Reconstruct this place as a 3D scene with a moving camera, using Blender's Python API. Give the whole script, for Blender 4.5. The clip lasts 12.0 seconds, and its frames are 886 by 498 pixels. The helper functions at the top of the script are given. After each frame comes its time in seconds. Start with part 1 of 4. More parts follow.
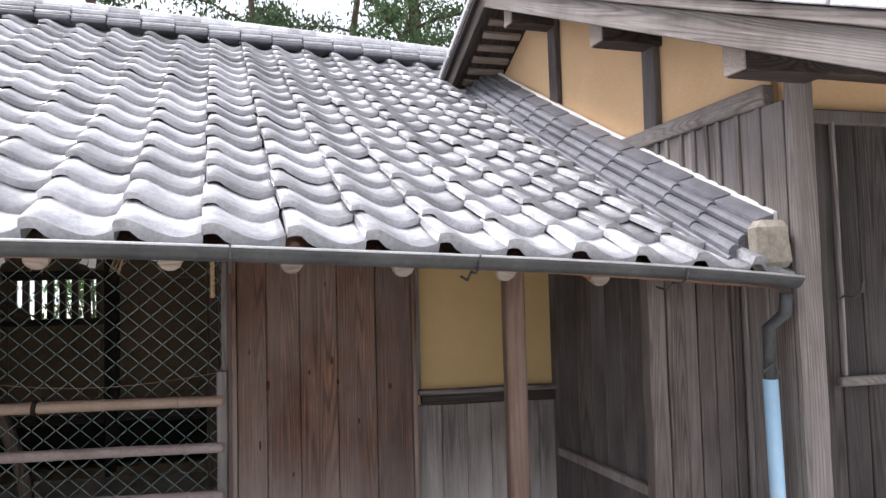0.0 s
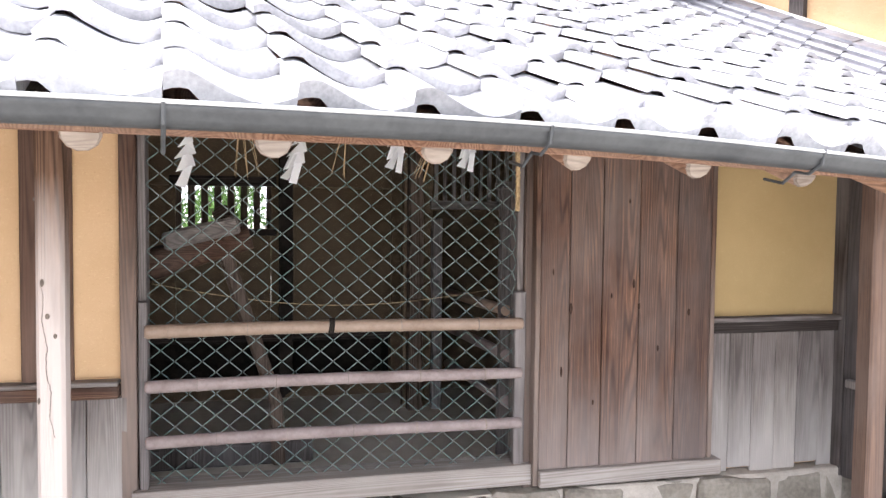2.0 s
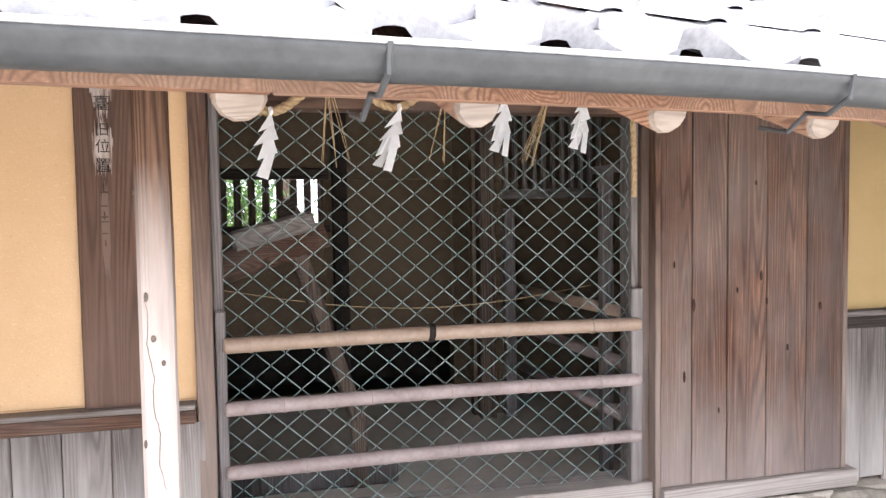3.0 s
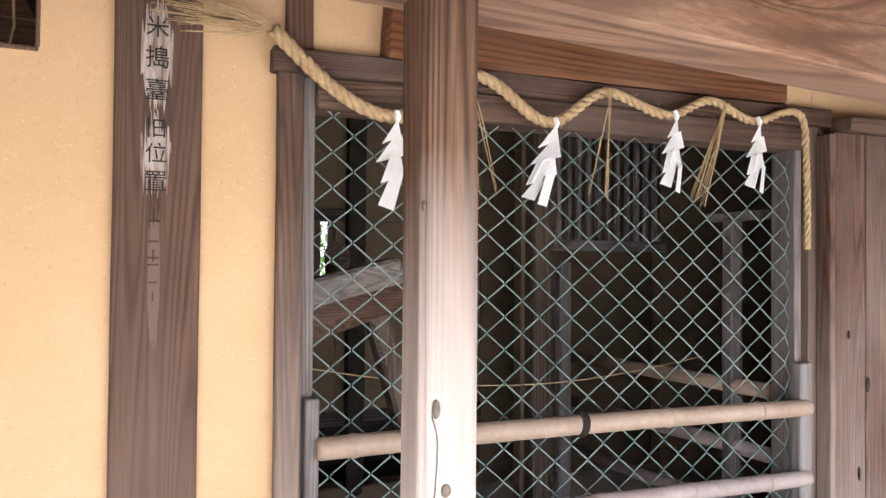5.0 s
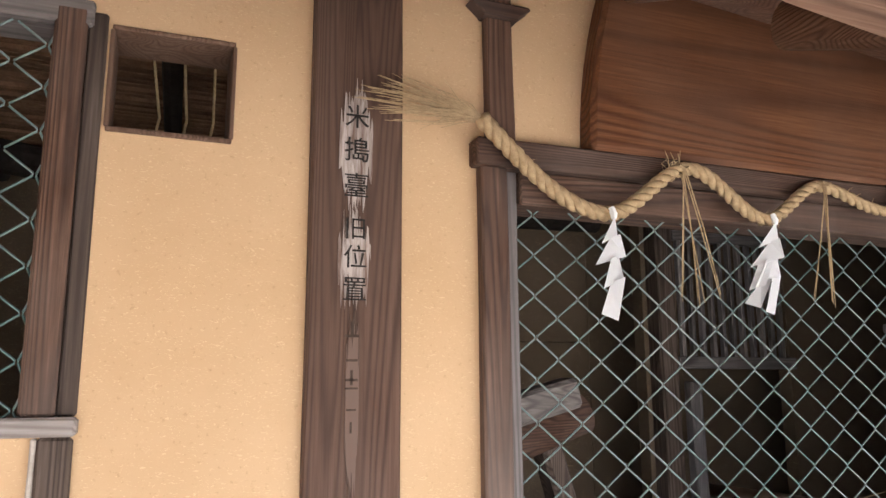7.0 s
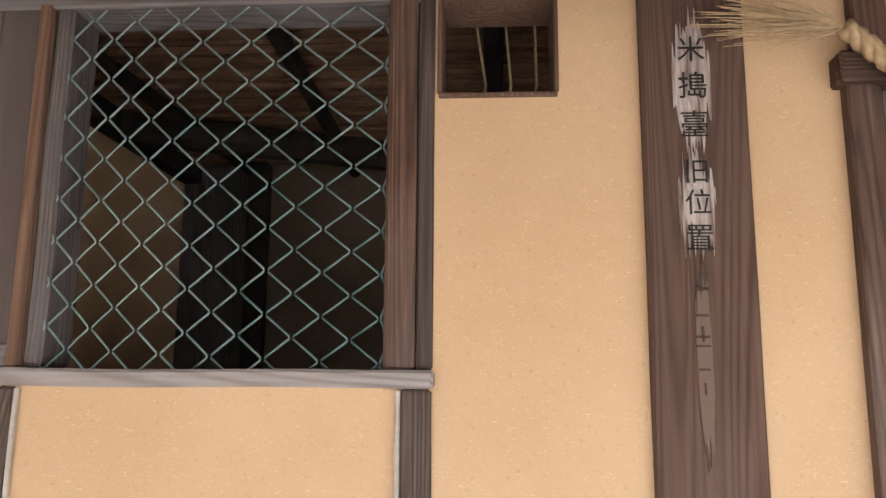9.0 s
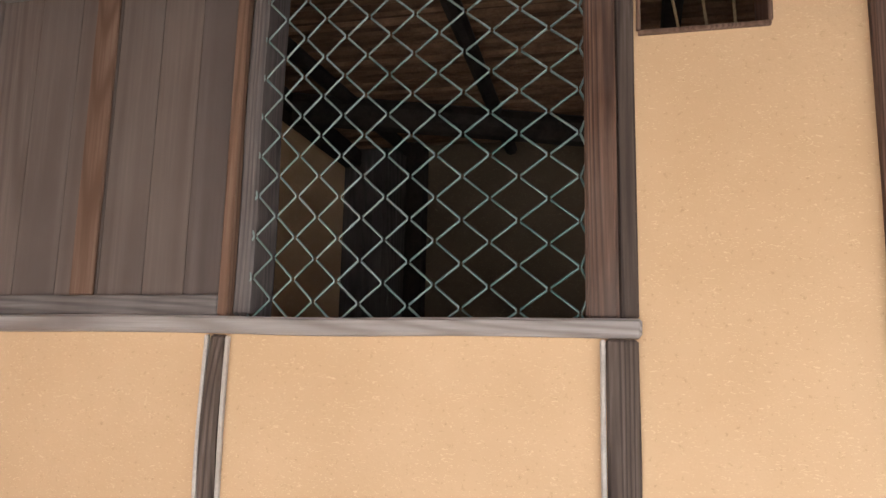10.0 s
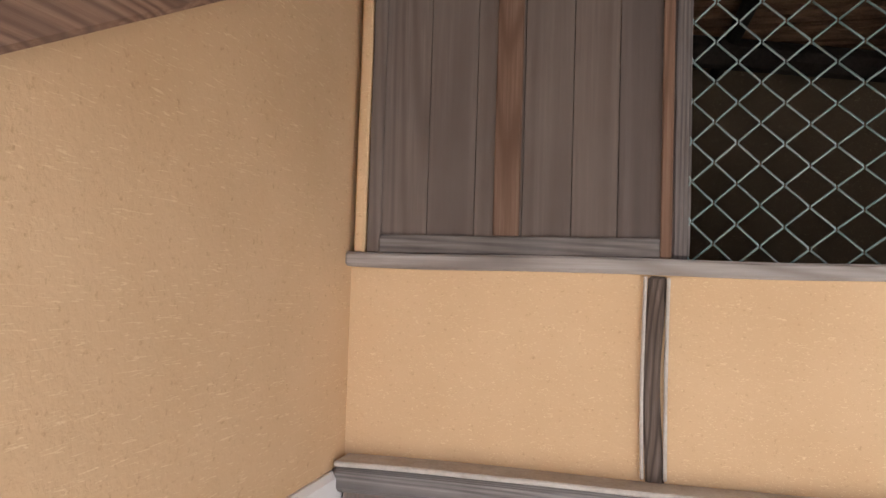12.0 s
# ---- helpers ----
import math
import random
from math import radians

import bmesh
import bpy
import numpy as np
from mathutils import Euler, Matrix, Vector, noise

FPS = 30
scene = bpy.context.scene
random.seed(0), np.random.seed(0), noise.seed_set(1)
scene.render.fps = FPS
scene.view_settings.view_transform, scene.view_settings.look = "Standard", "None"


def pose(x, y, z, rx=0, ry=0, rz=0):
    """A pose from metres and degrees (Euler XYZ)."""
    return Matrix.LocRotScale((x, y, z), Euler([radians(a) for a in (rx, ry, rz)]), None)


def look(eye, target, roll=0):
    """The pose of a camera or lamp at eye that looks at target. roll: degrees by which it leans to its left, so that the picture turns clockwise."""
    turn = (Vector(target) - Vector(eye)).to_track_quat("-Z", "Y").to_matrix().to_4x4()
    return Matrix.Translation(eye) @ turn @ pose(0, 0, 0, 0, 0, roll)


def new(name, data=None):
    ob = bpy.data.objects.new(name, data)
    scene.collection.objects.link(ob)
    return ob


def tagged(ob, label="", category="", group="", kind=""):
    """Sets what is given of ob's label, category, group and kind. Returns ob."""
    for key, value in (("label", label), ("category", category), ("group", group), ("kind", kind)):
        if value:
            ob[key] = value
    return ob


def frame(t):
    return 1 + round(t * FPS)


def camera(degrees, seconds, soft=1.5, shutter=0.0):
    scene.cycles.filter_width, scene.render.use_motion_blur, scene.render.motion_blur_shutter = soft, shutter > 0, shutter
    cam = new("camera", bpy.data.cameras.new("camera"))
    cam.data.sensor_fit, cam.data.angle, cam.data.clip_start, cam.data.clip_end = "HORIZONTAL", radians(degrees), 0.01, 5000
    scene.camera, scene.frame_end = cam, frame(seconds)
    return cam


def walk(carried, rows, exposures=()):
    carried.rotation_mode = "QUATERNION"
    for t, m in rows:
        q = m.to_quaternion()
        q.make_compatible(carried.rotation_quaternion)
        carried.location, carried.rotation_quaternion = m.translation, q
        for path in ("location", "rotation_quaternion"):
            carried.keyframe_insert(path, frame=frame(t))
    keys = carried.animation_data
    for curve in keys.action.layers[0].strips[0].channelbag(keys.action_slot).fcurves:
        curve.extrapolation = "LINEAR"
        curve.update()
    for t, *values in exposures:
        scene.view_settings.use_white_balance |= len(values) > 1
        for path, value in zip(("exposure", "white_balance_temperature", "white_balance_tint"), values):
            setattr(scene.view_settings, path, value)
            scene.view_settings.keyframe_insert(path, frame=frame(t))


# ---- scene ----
cam = camera(61.6, 12.0)
PATH = [
    (0, (2.234, -4.16, 1.544), (2.565, -2.191, 1.658), -1.5),
    (0.5, (1.747, -3.961, 1.543), (2.148, -2.001, 1.554), 0.3),
    (1, (1.183, -3.714, 1.556), (1.474, -1.736, 1.508), -0.5),
    (1.5, (0.758, -3.625, 1.55), (1.109, -1.657, 1.482), -0.7),
    (2, (0.501, -3.467, 1.523), (0.968, -1.524, 1.431), 0.6),
    (2.5, (0.316, -3.216, 1.519), (0.76, -1.269, 1.412), -0.4),
    (4.3, (-0.292, -2.298, 1.483), (0.504, -0.465, 1.413), 0.2),
    (4.5, (-0.354, -2.205, 1.486), (0.497, -0.396, 1.447), 0.7),
    (5, (-0.435, -1.969, 1.489), (0.318, -0.117, 1.526), 0.5),
    (5.5, (-0.555, -1.873, 1.488), (0.079, 0.022, 1.566), -0.1),
    (6, (-0.64, -1.744, 1.472), (-0.071, 0.169, 1.593), 1.5),
    (6.5, (-0.763, -1.624, 1.504), (-0.04, 0.217, 1.798), -0.1),
    (8.3, (-0.802, -1.426, 1.388), (-0.461, 0.502, 1.794), 0.2),
    (8.5, (-0.81, -1.422, 1.39), (-0.602, 0.531, 1.769), 0.0),
    (9, (-0.805, -1.441, 1.427), (-0.927, 0.528, 1.754), 0.4),
    (9.5, (-0.931, -1.438, 1.428), (-1.142, 0.532, 1.704), 0.1),
    (10, (-0.942, -1.399, 1.335), (-1.409, 0.52, 1.653), 1.3),
    (10.5, (-0.978, -1.404, 1.405), (-1.714, 0.453, 1.509), 0.4),
    (11, (-1.186, -1.551, 1.378), (-1.92, 0.309, 1.418), 1.2),
    (11.5, (-1.467, -1.663, 1.382), (-2.156, 0.213, 1.469), 1.6),
    (12, (-1.801, -1.673, 1.366), (-2.302, 0.261, 1.457), 1.8),
]
EXPOSURES = ((0, 0.42, 6200, 13), (0.5, 0.74, 6200, 13), (1.0, 1.06, 6200, 13), (1.5, 1.48, 6200, 13), (2.5, 1.86, 6200, 13), (4.3, 2.36, 6200, 13), (5.5, 2.22, 6200, 13), (6.5, 2.16, 6200, 13), (8.5, 1.82, 6200, 13), (9.5, 1.92, 6200, 13), (10.5, 1.88, 6200, 13), (11.5, 1.83, 6200, 13), (12, 1.74, 6200, 13))
walk(cam, [(t, look(eye, target, roll)) for t, eye, target, roll in PATH], EXPOSURES)

# ---------------------------------------------------------------- light
world = bpy.data.worlds.new("world")
scene.world = world
world.use_nodes = True
wn, wl = world.node_tree.nodes, world.node_tree.links
SUN_EL, SUN_AZ = radians(62), radians(284)
sky = wn.new("ShaderNodeTexSky")
sky.sky_type, sky.sun_disc = "NISHITA", False
sky.sun_elevation, sky.sun_rotation = SUN_EL, SUN_AZ
sky.air_density, sky.dust_density, sky.ozone_density = 1.0, 4.0, 1.0
haze = wn.new("ShaderNodeMixRGB")
haze.inputs["Fac"].default_value = 0.75
haze.inputs["Color2"].default_value = (13.0, 13.2, 13.6, 1)
wl.new(sky.outputs[0], haze.inputs["Color1"])
wl.new(haze.outputs[0], wn["Background"].inputs["Color"])
wn["Background"].inputs["Strength"].default_value = 0.105
sun = new("sun", bpy.data.lights.new("sun", "SUN"))
sun.data.energy, sun.data.angle, sun.data.color = 5.0, radians(18), (1, 0.97, 0.93)
sun_dir = Vector((math.sin(SUN_AZ) * math.cos(SUN_EL), math.cos(SUN_AZ) * math.cos(SUN_EL), math.sin(SUN_EL)))
sun.matrix_world = look(tuple(sun_dir * 30), (0, 0, 0))

# ---------------------------------------------------------------- materials


def mat_new(name):
    m = bpy.data.materials.new(name)
    m.use_nodes = True
    return m, m.node_tree.nodes, m.node_tree.links, m.node_tree.nodes["Principled BSDF"]


def coords(n, l, scale=(1, 1, 1), shift=True):
    """Object coordinates, shifted at random from piece to piece."""
    tc, mp = n.new("ShaderNodeTexCoord"), n.new("ShaderNodeMapping")
    mp.inputs["Scale"].default_value = scale
    l.new(tc.outputs["Object"], mp.inputs["Vector"])
    if shift:
        oi, mul = n.new("ShaderNodeObjectInfo"), n.new("ShaderNodeVectorMath")
        mul.operation = "MULTIPLY"
        mul.inputs[1].default_value = (37, 53, 29)
        l.new(oi.outputs["Random"], mul.inputs[0])
        l.new(mul.outputs[0], mp.inputs["Location"])
    return mp.outputs["Vector"]


def noise_tex(n, l, vec, scale, detail=4, rough=0.6, dist=0.0):
    t = n.new("ShaderNodeTexNoise")
    t.inputs["Scale"].default_value, t.inputs["Detail"].default_value = scale, detail
    t.inputs["Roughness"].default_value, t.inputs["Distortion"].default_value = rough, dist
    l.new(vec, t.inputs["Vector"])
    return t.outputs["Fac"]


def ramp(n, l, fac, stops):
    r = n.new("ShaderNodeValToRGB")
    el = r.color_ramp.elements
    while len(el) < len(stops):
        el.new(0.5)
    for e, (p, c) in zip(el, stops):
        e.position, e.color = p, (*c, 1) if len(c) == 3 else c
    l.new(fac, r.inputs[0])
    return r.outputs[0]


def mix(n, l, fac, a, b, blend="MIX"):
    m = n.new("ShaderNodeMixRGB")
    m.blend_type = blend
    for s, v in (("Fac", fac), ("Color1", a), ("Color2", b)):
        if isinstance(v, (int, float)):
            m.inputs[s].default_value = v
        elif isinstance(v, tuple):
            m.inputs[s].default_value = (*v, 1)
        else:
            l.new(v, m.inputs[s])
    return m.outputs[0]


def bump(n, l, b, height, strength, dist):
    bp = n.new("ShaderNodeBump")
    bp.inputs["Strength"].default_value, bp.inputs["Distance"].default_value = strength, dist
    l.new(height, bp.inputs["Height"])
    l.new(bp.outputs[0], b.inputs["Normal"])


def wood(name, dark, mid, light, axis="z", grey=None, grey_amount=0.35, rough=0.8, rings=7.0, weather=None, lines=230.0, flame=0.85):
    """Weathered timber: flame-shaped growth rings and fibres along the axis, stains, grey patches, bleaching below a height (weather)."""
    m, n, l, b = mat_new(name)
    sc = {"x": (0.9, 34, 34), "y": (34, 0.9, 34), "z": (34, 34, 0.9)}[axis]
    v = coords(n, l, sc)
    fine = noise_tex(n, l, v, 4.0, 5, 0.65, 0.2)
    sr = {"x": (0.22, rings, rings), "y": (rings, 0.22, rings), "z": (rings, rings, 0.22)}[axis]
    big = noise_tex(n, l, coords(n, l, sr), 1.0, 1, 0.35, 0.15)
    turn, wave, unit, late = (n.new("ShaderNodeMath") for _ in range(4))
    turn.operation, turn.inputs[1].default_value = "MULTIPLY", lines
    wave.operation = "SINE"
    unit.operation, unit.inputs[1].default_value, unit.inputs[2].default_value = "MULTIPLY_ADD", 0.5, 0.5
    late.operation, late.inputs[1].default_value = "POWER", 2.2
    for src, dst in ((big, turn), (turn.outputs[0], wave), (wave.outputs[0], unit), (unit.outputs[0], late)):
        l.new(src, dst.inputs[0])
    worn = noise_tex(n, l, coords(n, l, {"x": (0.8, 5, 5), "y": (5, 0.8, 5), "z": (5, 5, 0.8)}[axis]), 1.6, 5, 0.65, 0.4)
    col = ramp(n, l, mix(n, l, 0.45, fine, worn), [(0.37, mix_rgb(dark, mid, 0.45)), (0.50, mid), (0.64, light)])
    amount = n.new("ShaderNodeMath")
    amount.operation, amount.inputs[1].default_value = "MULTIPLY", flame
    l.new(late.outputs[0], amount.inputs[0])
    col = mix(n, l, amount.outputs[0], col, dark)
    patch = noise_tex(n, l, coords(n, l, (1.3, 1.3, 0.7)), 2.0, 5, 0.6)
    if grey:
        col = mix(n, l, ramp(n, l, patch, [(0.5 - grey_amount * 0.4, (0, 0, 0)), (0.5 + 0.35 * (1 - grey_amount), (1, 1, 1))]), col, mix(n, l, 0.45, grey, col))
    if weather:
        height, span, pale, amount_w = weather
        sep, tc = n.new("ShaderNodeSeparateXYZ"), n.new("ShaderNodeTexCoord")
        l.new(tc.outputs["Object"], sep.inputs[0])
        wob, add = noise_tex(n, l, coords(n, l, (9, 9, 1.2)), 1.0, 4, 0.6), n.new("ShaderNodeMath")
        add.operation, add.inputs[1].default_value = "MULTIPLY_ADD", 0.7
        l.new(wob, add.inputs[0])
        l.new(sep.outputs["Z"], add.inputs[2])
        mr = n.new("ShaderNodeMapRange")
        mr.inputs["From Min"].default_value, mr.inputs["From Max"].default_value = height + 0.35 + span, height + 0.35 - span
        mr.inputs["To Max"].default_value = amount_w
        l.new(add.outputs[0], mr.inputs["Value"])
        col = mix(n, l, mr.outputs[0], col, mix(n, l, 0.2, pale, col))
    oi = n.new("ShaderNodeObjectInfo")
    val = ramp(n, l, oi.outputs["Random"], [(0.0, (0.80, 0.80, 0.82)), (1.0, (1.12, 1.1, 1.08))])
    col = mix(n, l, 1.0, col, val, "MULTIPLY")
    l.new(col, b.inputs["Base Color"])
    b.inputs["Roughness"].default_value = rough
    b.inputs["Specular IOR Level"].default_value = 0.25
    bump(n, l, b, mix(n, l, 0.35, fine, late.outputs[0]), 0.55, 0.004)
    return m


def mix_rgb(a, c, k):
    return tuple(x + (y - x) * k for x, y in zip(a, c))


def plaster(name, a, c, straw=0.5):
    m, n, l, b = mat_new(name)
    v = coords(n, l, shift=False)
    big = noise_tex(n, l, v, 1.6, 5, 0.6)
    fine = noise_tex(n, l, v, 90.0, 4, 0.65)
    pits = noise_tex(n, l, v, 75.0, 3, 0.7)
    col = mix(n, l, ramp(n, l, big, [(0.3, (0, 0, 0)), (0.7, (1, 1, 1))]), a, c)
    col = mix(n, l, ramp(n, l, pits, [(0.60, (0, 0, 0)), (0.72, (0.42 * straw, 0.45 * straw, 0.45 * straw))]), col, (0.30, 0.17, 0.07))
    vs = coords(n, l, (60, 14, 160), shift=False)
    straws = noise_tex(n, l, vs, 1.0, 2, 0.5, 2.5)
    col = mix(n, l, ramp(n, l, straws, [(0.63, (0, 0, 0)), (0.67, (0.55 * straw,) * 3)]), col, (0.80, 0.62, 0.36))
    l.new(col, b.inputs["Base Color"])
    b.inputs["Roughness"].default_value = 0.93
    b.inputs["Specular IOR Level"].default_value = 0.15
    wavy = noise_tex(n, l, v, 7.0, 3, 0.5)
    bump(n, l, b, mix(n, l, 0.55, mix(n, l, 0.5, fine, pits), wavy), 0.6, 0.006)
    return m


def mottled(name, a, c, scale, rough=0.7, metal=0.0, bump_s=0.3, spec=0.4, vary=0.0):
    m, n, l, b = mat_new(name)
    v = coords(n, l)
    f = noise_tex(n, l, v, scale, 6, 0.62)
    g = noise_tex(n, l, v, scale * 9, 4, 0.6)
    col = ramp(n, l, mix(n, l, 0.35, f, g), [(0.36, a), (0.64, c)])
    if vary:
        oi = n.new("ShaderNodeObjectInfo")
        geo = n.new("ShaderNodeNewGeometry")
        add = n.new("ShaderNodeMath")
        add.operation = "ADD"
        l.new(oi.outputs["Random"], add.inputs[0])
        l.new(geo.outputs["Random Per Island"], add.inputs[1])
        fr = n.new("ShaderNodeMath")
        fr.operation = "FRACT"
        l.new(add.outputs[0], fr.inputs[0])
        val = ramp(n, l, fr.outputs[0], [(0.0, (1 - vary,) * 3), (0.5, (1, 1, 1)), (1.0, (1 + vary * 0.6,) * 3)])
        col = mix(n, l, 1.0, col, val, "MULTIPLY")
    l.new(col, b.inputs["Base Color"])
    b.inputs["Roughness"].default_value, b.inputs["Metallic"].default_value = rough, metal
    b.inputs["Specular IOR Level"].default_value = spec
    bump(n, l, b, mix(n, l, 0.5, f, g), bump_s, 0.004)
    return m


BROWN = ((0.038, 0.019, 0.013), (0.098, 0.052, 0.034), (0.19, 0.11, 0.075))
GREY = ((0.075, 0.062, 0.055), (0.17, 0.145, 0.13), (0.30, 0.27, 0.25))
RED = ((0.135, 0.064, 0.038), (0.275, 0.145, 0.088), (0.41, 0.25, 0.165))
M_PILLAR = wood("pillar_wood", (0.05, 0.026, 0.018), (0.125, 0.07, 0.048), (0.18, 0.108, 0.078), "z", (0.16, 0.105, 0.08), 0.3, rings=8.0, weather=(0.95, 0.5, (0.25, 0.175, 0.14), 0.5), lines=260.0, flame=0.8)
M_GREAT = wood("great_beam_wood", (0.08, 0.028, 0.012), (0.165, 0.066, 0.028), (0.255, 0.115, 0.051), "x", (0.2, 0.11, 0.07), 0.3, 0.55, 3.0)
M_POST2 = wood("red_post_wood", (0.055, 0.028, 0.018), (0.13, 0.07, 0.045), (0.24, 0.14, 0.09), "z", (0.26, 0.2, 0.17), 0.5)
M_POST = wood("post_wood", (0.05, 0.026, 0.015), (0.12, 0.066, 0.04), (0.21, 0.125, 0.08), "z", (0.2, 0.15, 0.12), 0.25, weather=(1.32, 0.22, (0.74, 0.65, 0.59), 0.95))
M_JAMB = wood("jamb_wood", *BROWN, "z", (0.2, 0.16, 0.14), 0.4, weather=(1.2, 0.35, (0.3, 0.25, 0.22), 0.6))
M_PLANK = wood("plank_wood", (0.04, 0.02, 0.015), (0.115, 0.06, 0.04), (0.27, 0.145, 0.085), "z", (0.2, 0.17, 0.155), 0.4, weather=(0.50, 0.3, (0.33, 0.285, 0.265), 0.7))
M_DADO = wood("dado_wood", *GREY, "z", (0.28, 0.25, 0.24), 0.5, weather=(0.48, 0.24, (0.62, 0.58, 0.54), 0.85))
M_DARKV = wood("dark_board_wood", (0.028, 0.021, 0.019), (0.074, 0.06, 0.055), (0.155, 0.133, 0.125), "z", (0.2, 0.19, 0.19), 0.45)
M_GREYV = wood("grey_board_wood", *GREY, "z", (0.3, 0.28, 0.28), 0.5)
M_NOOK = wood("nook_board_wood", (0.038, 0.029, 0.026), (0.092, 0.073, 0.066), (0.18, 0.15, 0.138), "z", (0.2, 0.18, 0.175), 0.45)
M_DARKB = wood("dark_brown_post_wood", (0.05, 0.035, 0.028), (0.105, 0.078, 0.062), (0.17, 0.13, 0.108), "z")
# Darkest of the upright boards, only on the neighbour's front.
M_FRONTBOARD = wood("neighbour_board_wood", (0.014, 0.011, 0.010), (0.042, 0.035, 0.032), (0.085, 0.073, 0.068), "z", (0.10, 0.09, 0.088), 0.3)
M_GREYY = wood("grey_verge_wood", *GREY, "y", (0.3, 0.28, 0.27), 0.5)
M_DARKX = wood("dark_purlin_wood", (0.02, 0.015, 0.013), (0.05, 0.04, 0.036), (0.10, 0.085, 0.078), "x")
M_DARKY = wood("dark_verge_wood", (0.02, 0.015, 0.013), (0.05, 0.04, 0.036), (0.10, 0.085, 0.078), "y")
M_GREYH = wood("grey_rail_wood", *GREY, "x", (0.3, 0.28, 0.27), 0.5)
M_BROWNH = wood("brown_rail_wood", *BROWN, "x", (0.18, 0.14, 0.12), 0.35)
M_REDH = wood("red_beam_wood", *RED, "x", (0.3, 0.22, 0.17), 0.3, rings=4.0)
M_REDY = wood("red_rafter_wood", *RED, "y", (0.3, 0.22, 0.17), 0.3)
M_SHUT = wood("shutter_wood", (0.088, 0.066, 0.056), (0.128, 0.098, 0.084), (0.165, 0.13, 0.113), "z", (0.17, 0.14, 0.125), 0.5, rings=5.0, lines=90.0)
M_BATTEN = wood("batten_wood", (0.12, 0.068, 0.045), (0.17, 0.102, 0.070), (0.225, 0.145, 0.105), "z")
M_PALE = wood("pale_end_wood", (0.17, 0.135, 0.11), (0.26, 0.215, 0.18), (0.34, 0.29, 0.25), "x", (0.4, 0.36, 0.33), 0.4)
M_PLASTER = plaster("ochre_plaster", (0.565, 0.375, 0.21), (0.66, 0.455, 0.275), 0.85)
M_OLIVE = plaster("olive_plaster", (0.40, 0.285, 0.135), (0.47, 0.34, 0.17), 0.3)
M_WHITE = plaster("white_plaster", (0.74, 0.71, 0.68), (0.82, 0.8, 0.78), 0.1)
# The ochre plaster again, with the room's shade put into its colour.
M_SHADEDPLASTER = plaster("shaded_plaster", (0.115, 0.084, 0.056), (0.155, 0.115, 0.08), 0.4)
M_TILE = mottled("tile_clay", (0.29, 0.287, 0.305), (0.57, 0.56, 0.58), 9.0, 0.27, 0.0, 0.25, 0.95, 0.35)
M_COPE = mottled("dark_tile_clay", (0.085, 0.085, 0.10), (0.17, 0.17, 0.19), 7.0, 0.4, 0.0, 0.2, 0.5, 0.2)
# Far paler than the gutter metal: the rim's highlight as colour.
M_RIM = mottled("highlit_gutter_rim", (0.35, 0.35, 0.36), (0.55, 0.55, 0.56), 8.0, 0.35, 0.5, 0.1, 0.6)
M_GUTTER = mottled("gutter_metal", (0.036, 0.038, 0.041), (0.075, 0.078, 0.08), 5.0, 0.5, 0.1, 0.1, 0.4)
M_BAMBOO = mottled("bamboo_skin", (0.30, 0.21, 0.155), (0.44, 0.33, 0.255), 6.0, 0.45, 0.0, 0.15, 0.4, 0.15)
M_BAMBOO2 = mottled("grey_bamboo_skin", (0.26, 0.20, 0.19), (0.41, 0.335, 0.32), 6.0, 0.5, 0.0, 0.15, 0.4, 0.15)
M_WIRE = mottled("green_wire_coating", (0.06, 0.14, 0.127), (0.25, 0.305, 0.29), 2.2, 0.3, 0.0, 0.1, 0.8)
M_STRAW = mottled("rice_straw", (0.33, 0.225, 0.12), (0.57, 0.42, 0.245), 60.0, 0.8, 0.0, 0.5, 0.2)
M_PAPER = mottled("white_paper", (0.93, 0.93, 0.94), (0.96, 0.96, 0.96), 20.0, 0.85, 0.0, 0.1, 0.2)
M_STONE = mottled("foundation_stone", (0.17, 0.15, 0.125), (0.36, 0.32, 0.27), 5.0, 0.9, 0.0, 0.8, 0.2, 0.25)
M_EARTH = mottled("packed_earth", (0.38, 0.36, 0.33), (0.52, 0.495, 0.455), 2.0, 0.95, 0.0, 0.6, 0.15)
M_FLOOR = mottled("inner_floor_earth", (0.53, 0.475, 0.41), (0.67, 0.61, 0.54), 2.0, 0.95, 0.0, 0.5, 0.15)
M_MORTAR = mottled("pale_mortar", (0.40, 0.35, 0.30), (0.56, 0.51, 0.45), 14.0, 0.95, 0.0, 0.7, 0.15)
M_SILL = wood("sill_wood", (0.20, 0.16, 0.14), (0.40, 0.355, 0.325), (0.54, 0.50, 0.465), "x", (0.42, 0.38, 0.34), 0.5)
M_INK = mottled("black_ink", (0.018, 0.016, 0.015), (0.05, 0.042, 0.038), 30.0, 0.9, 0.0, 0.1, 0.2)
M_FADED = mottled("worn_ink", (0.055, 0.036, 0.027), (0.10, 0.07, 0.055), 60.0, 0.9, 0.0, 0.1, 0.2)
M_BLUE = mottled("blue_plastic_pipe", (0.28, 0.45, 0.60), (0.36, 0.52, 0.66), 3.0, 0.4)
M_BARK = mottled("tree_bark", (0.05, 0.036, 0.028), (0.12, 0.09, 0.07), 8.0, 0.95, 0.0, 0.9, 0.1)
M_LEAF = mottled("pine_foliage", (0.035, 0.07, 0.028), (0.075, 0.12, 0.05), 3.0, 0.7, 0.0, 0.1, 0.2, 0.35)
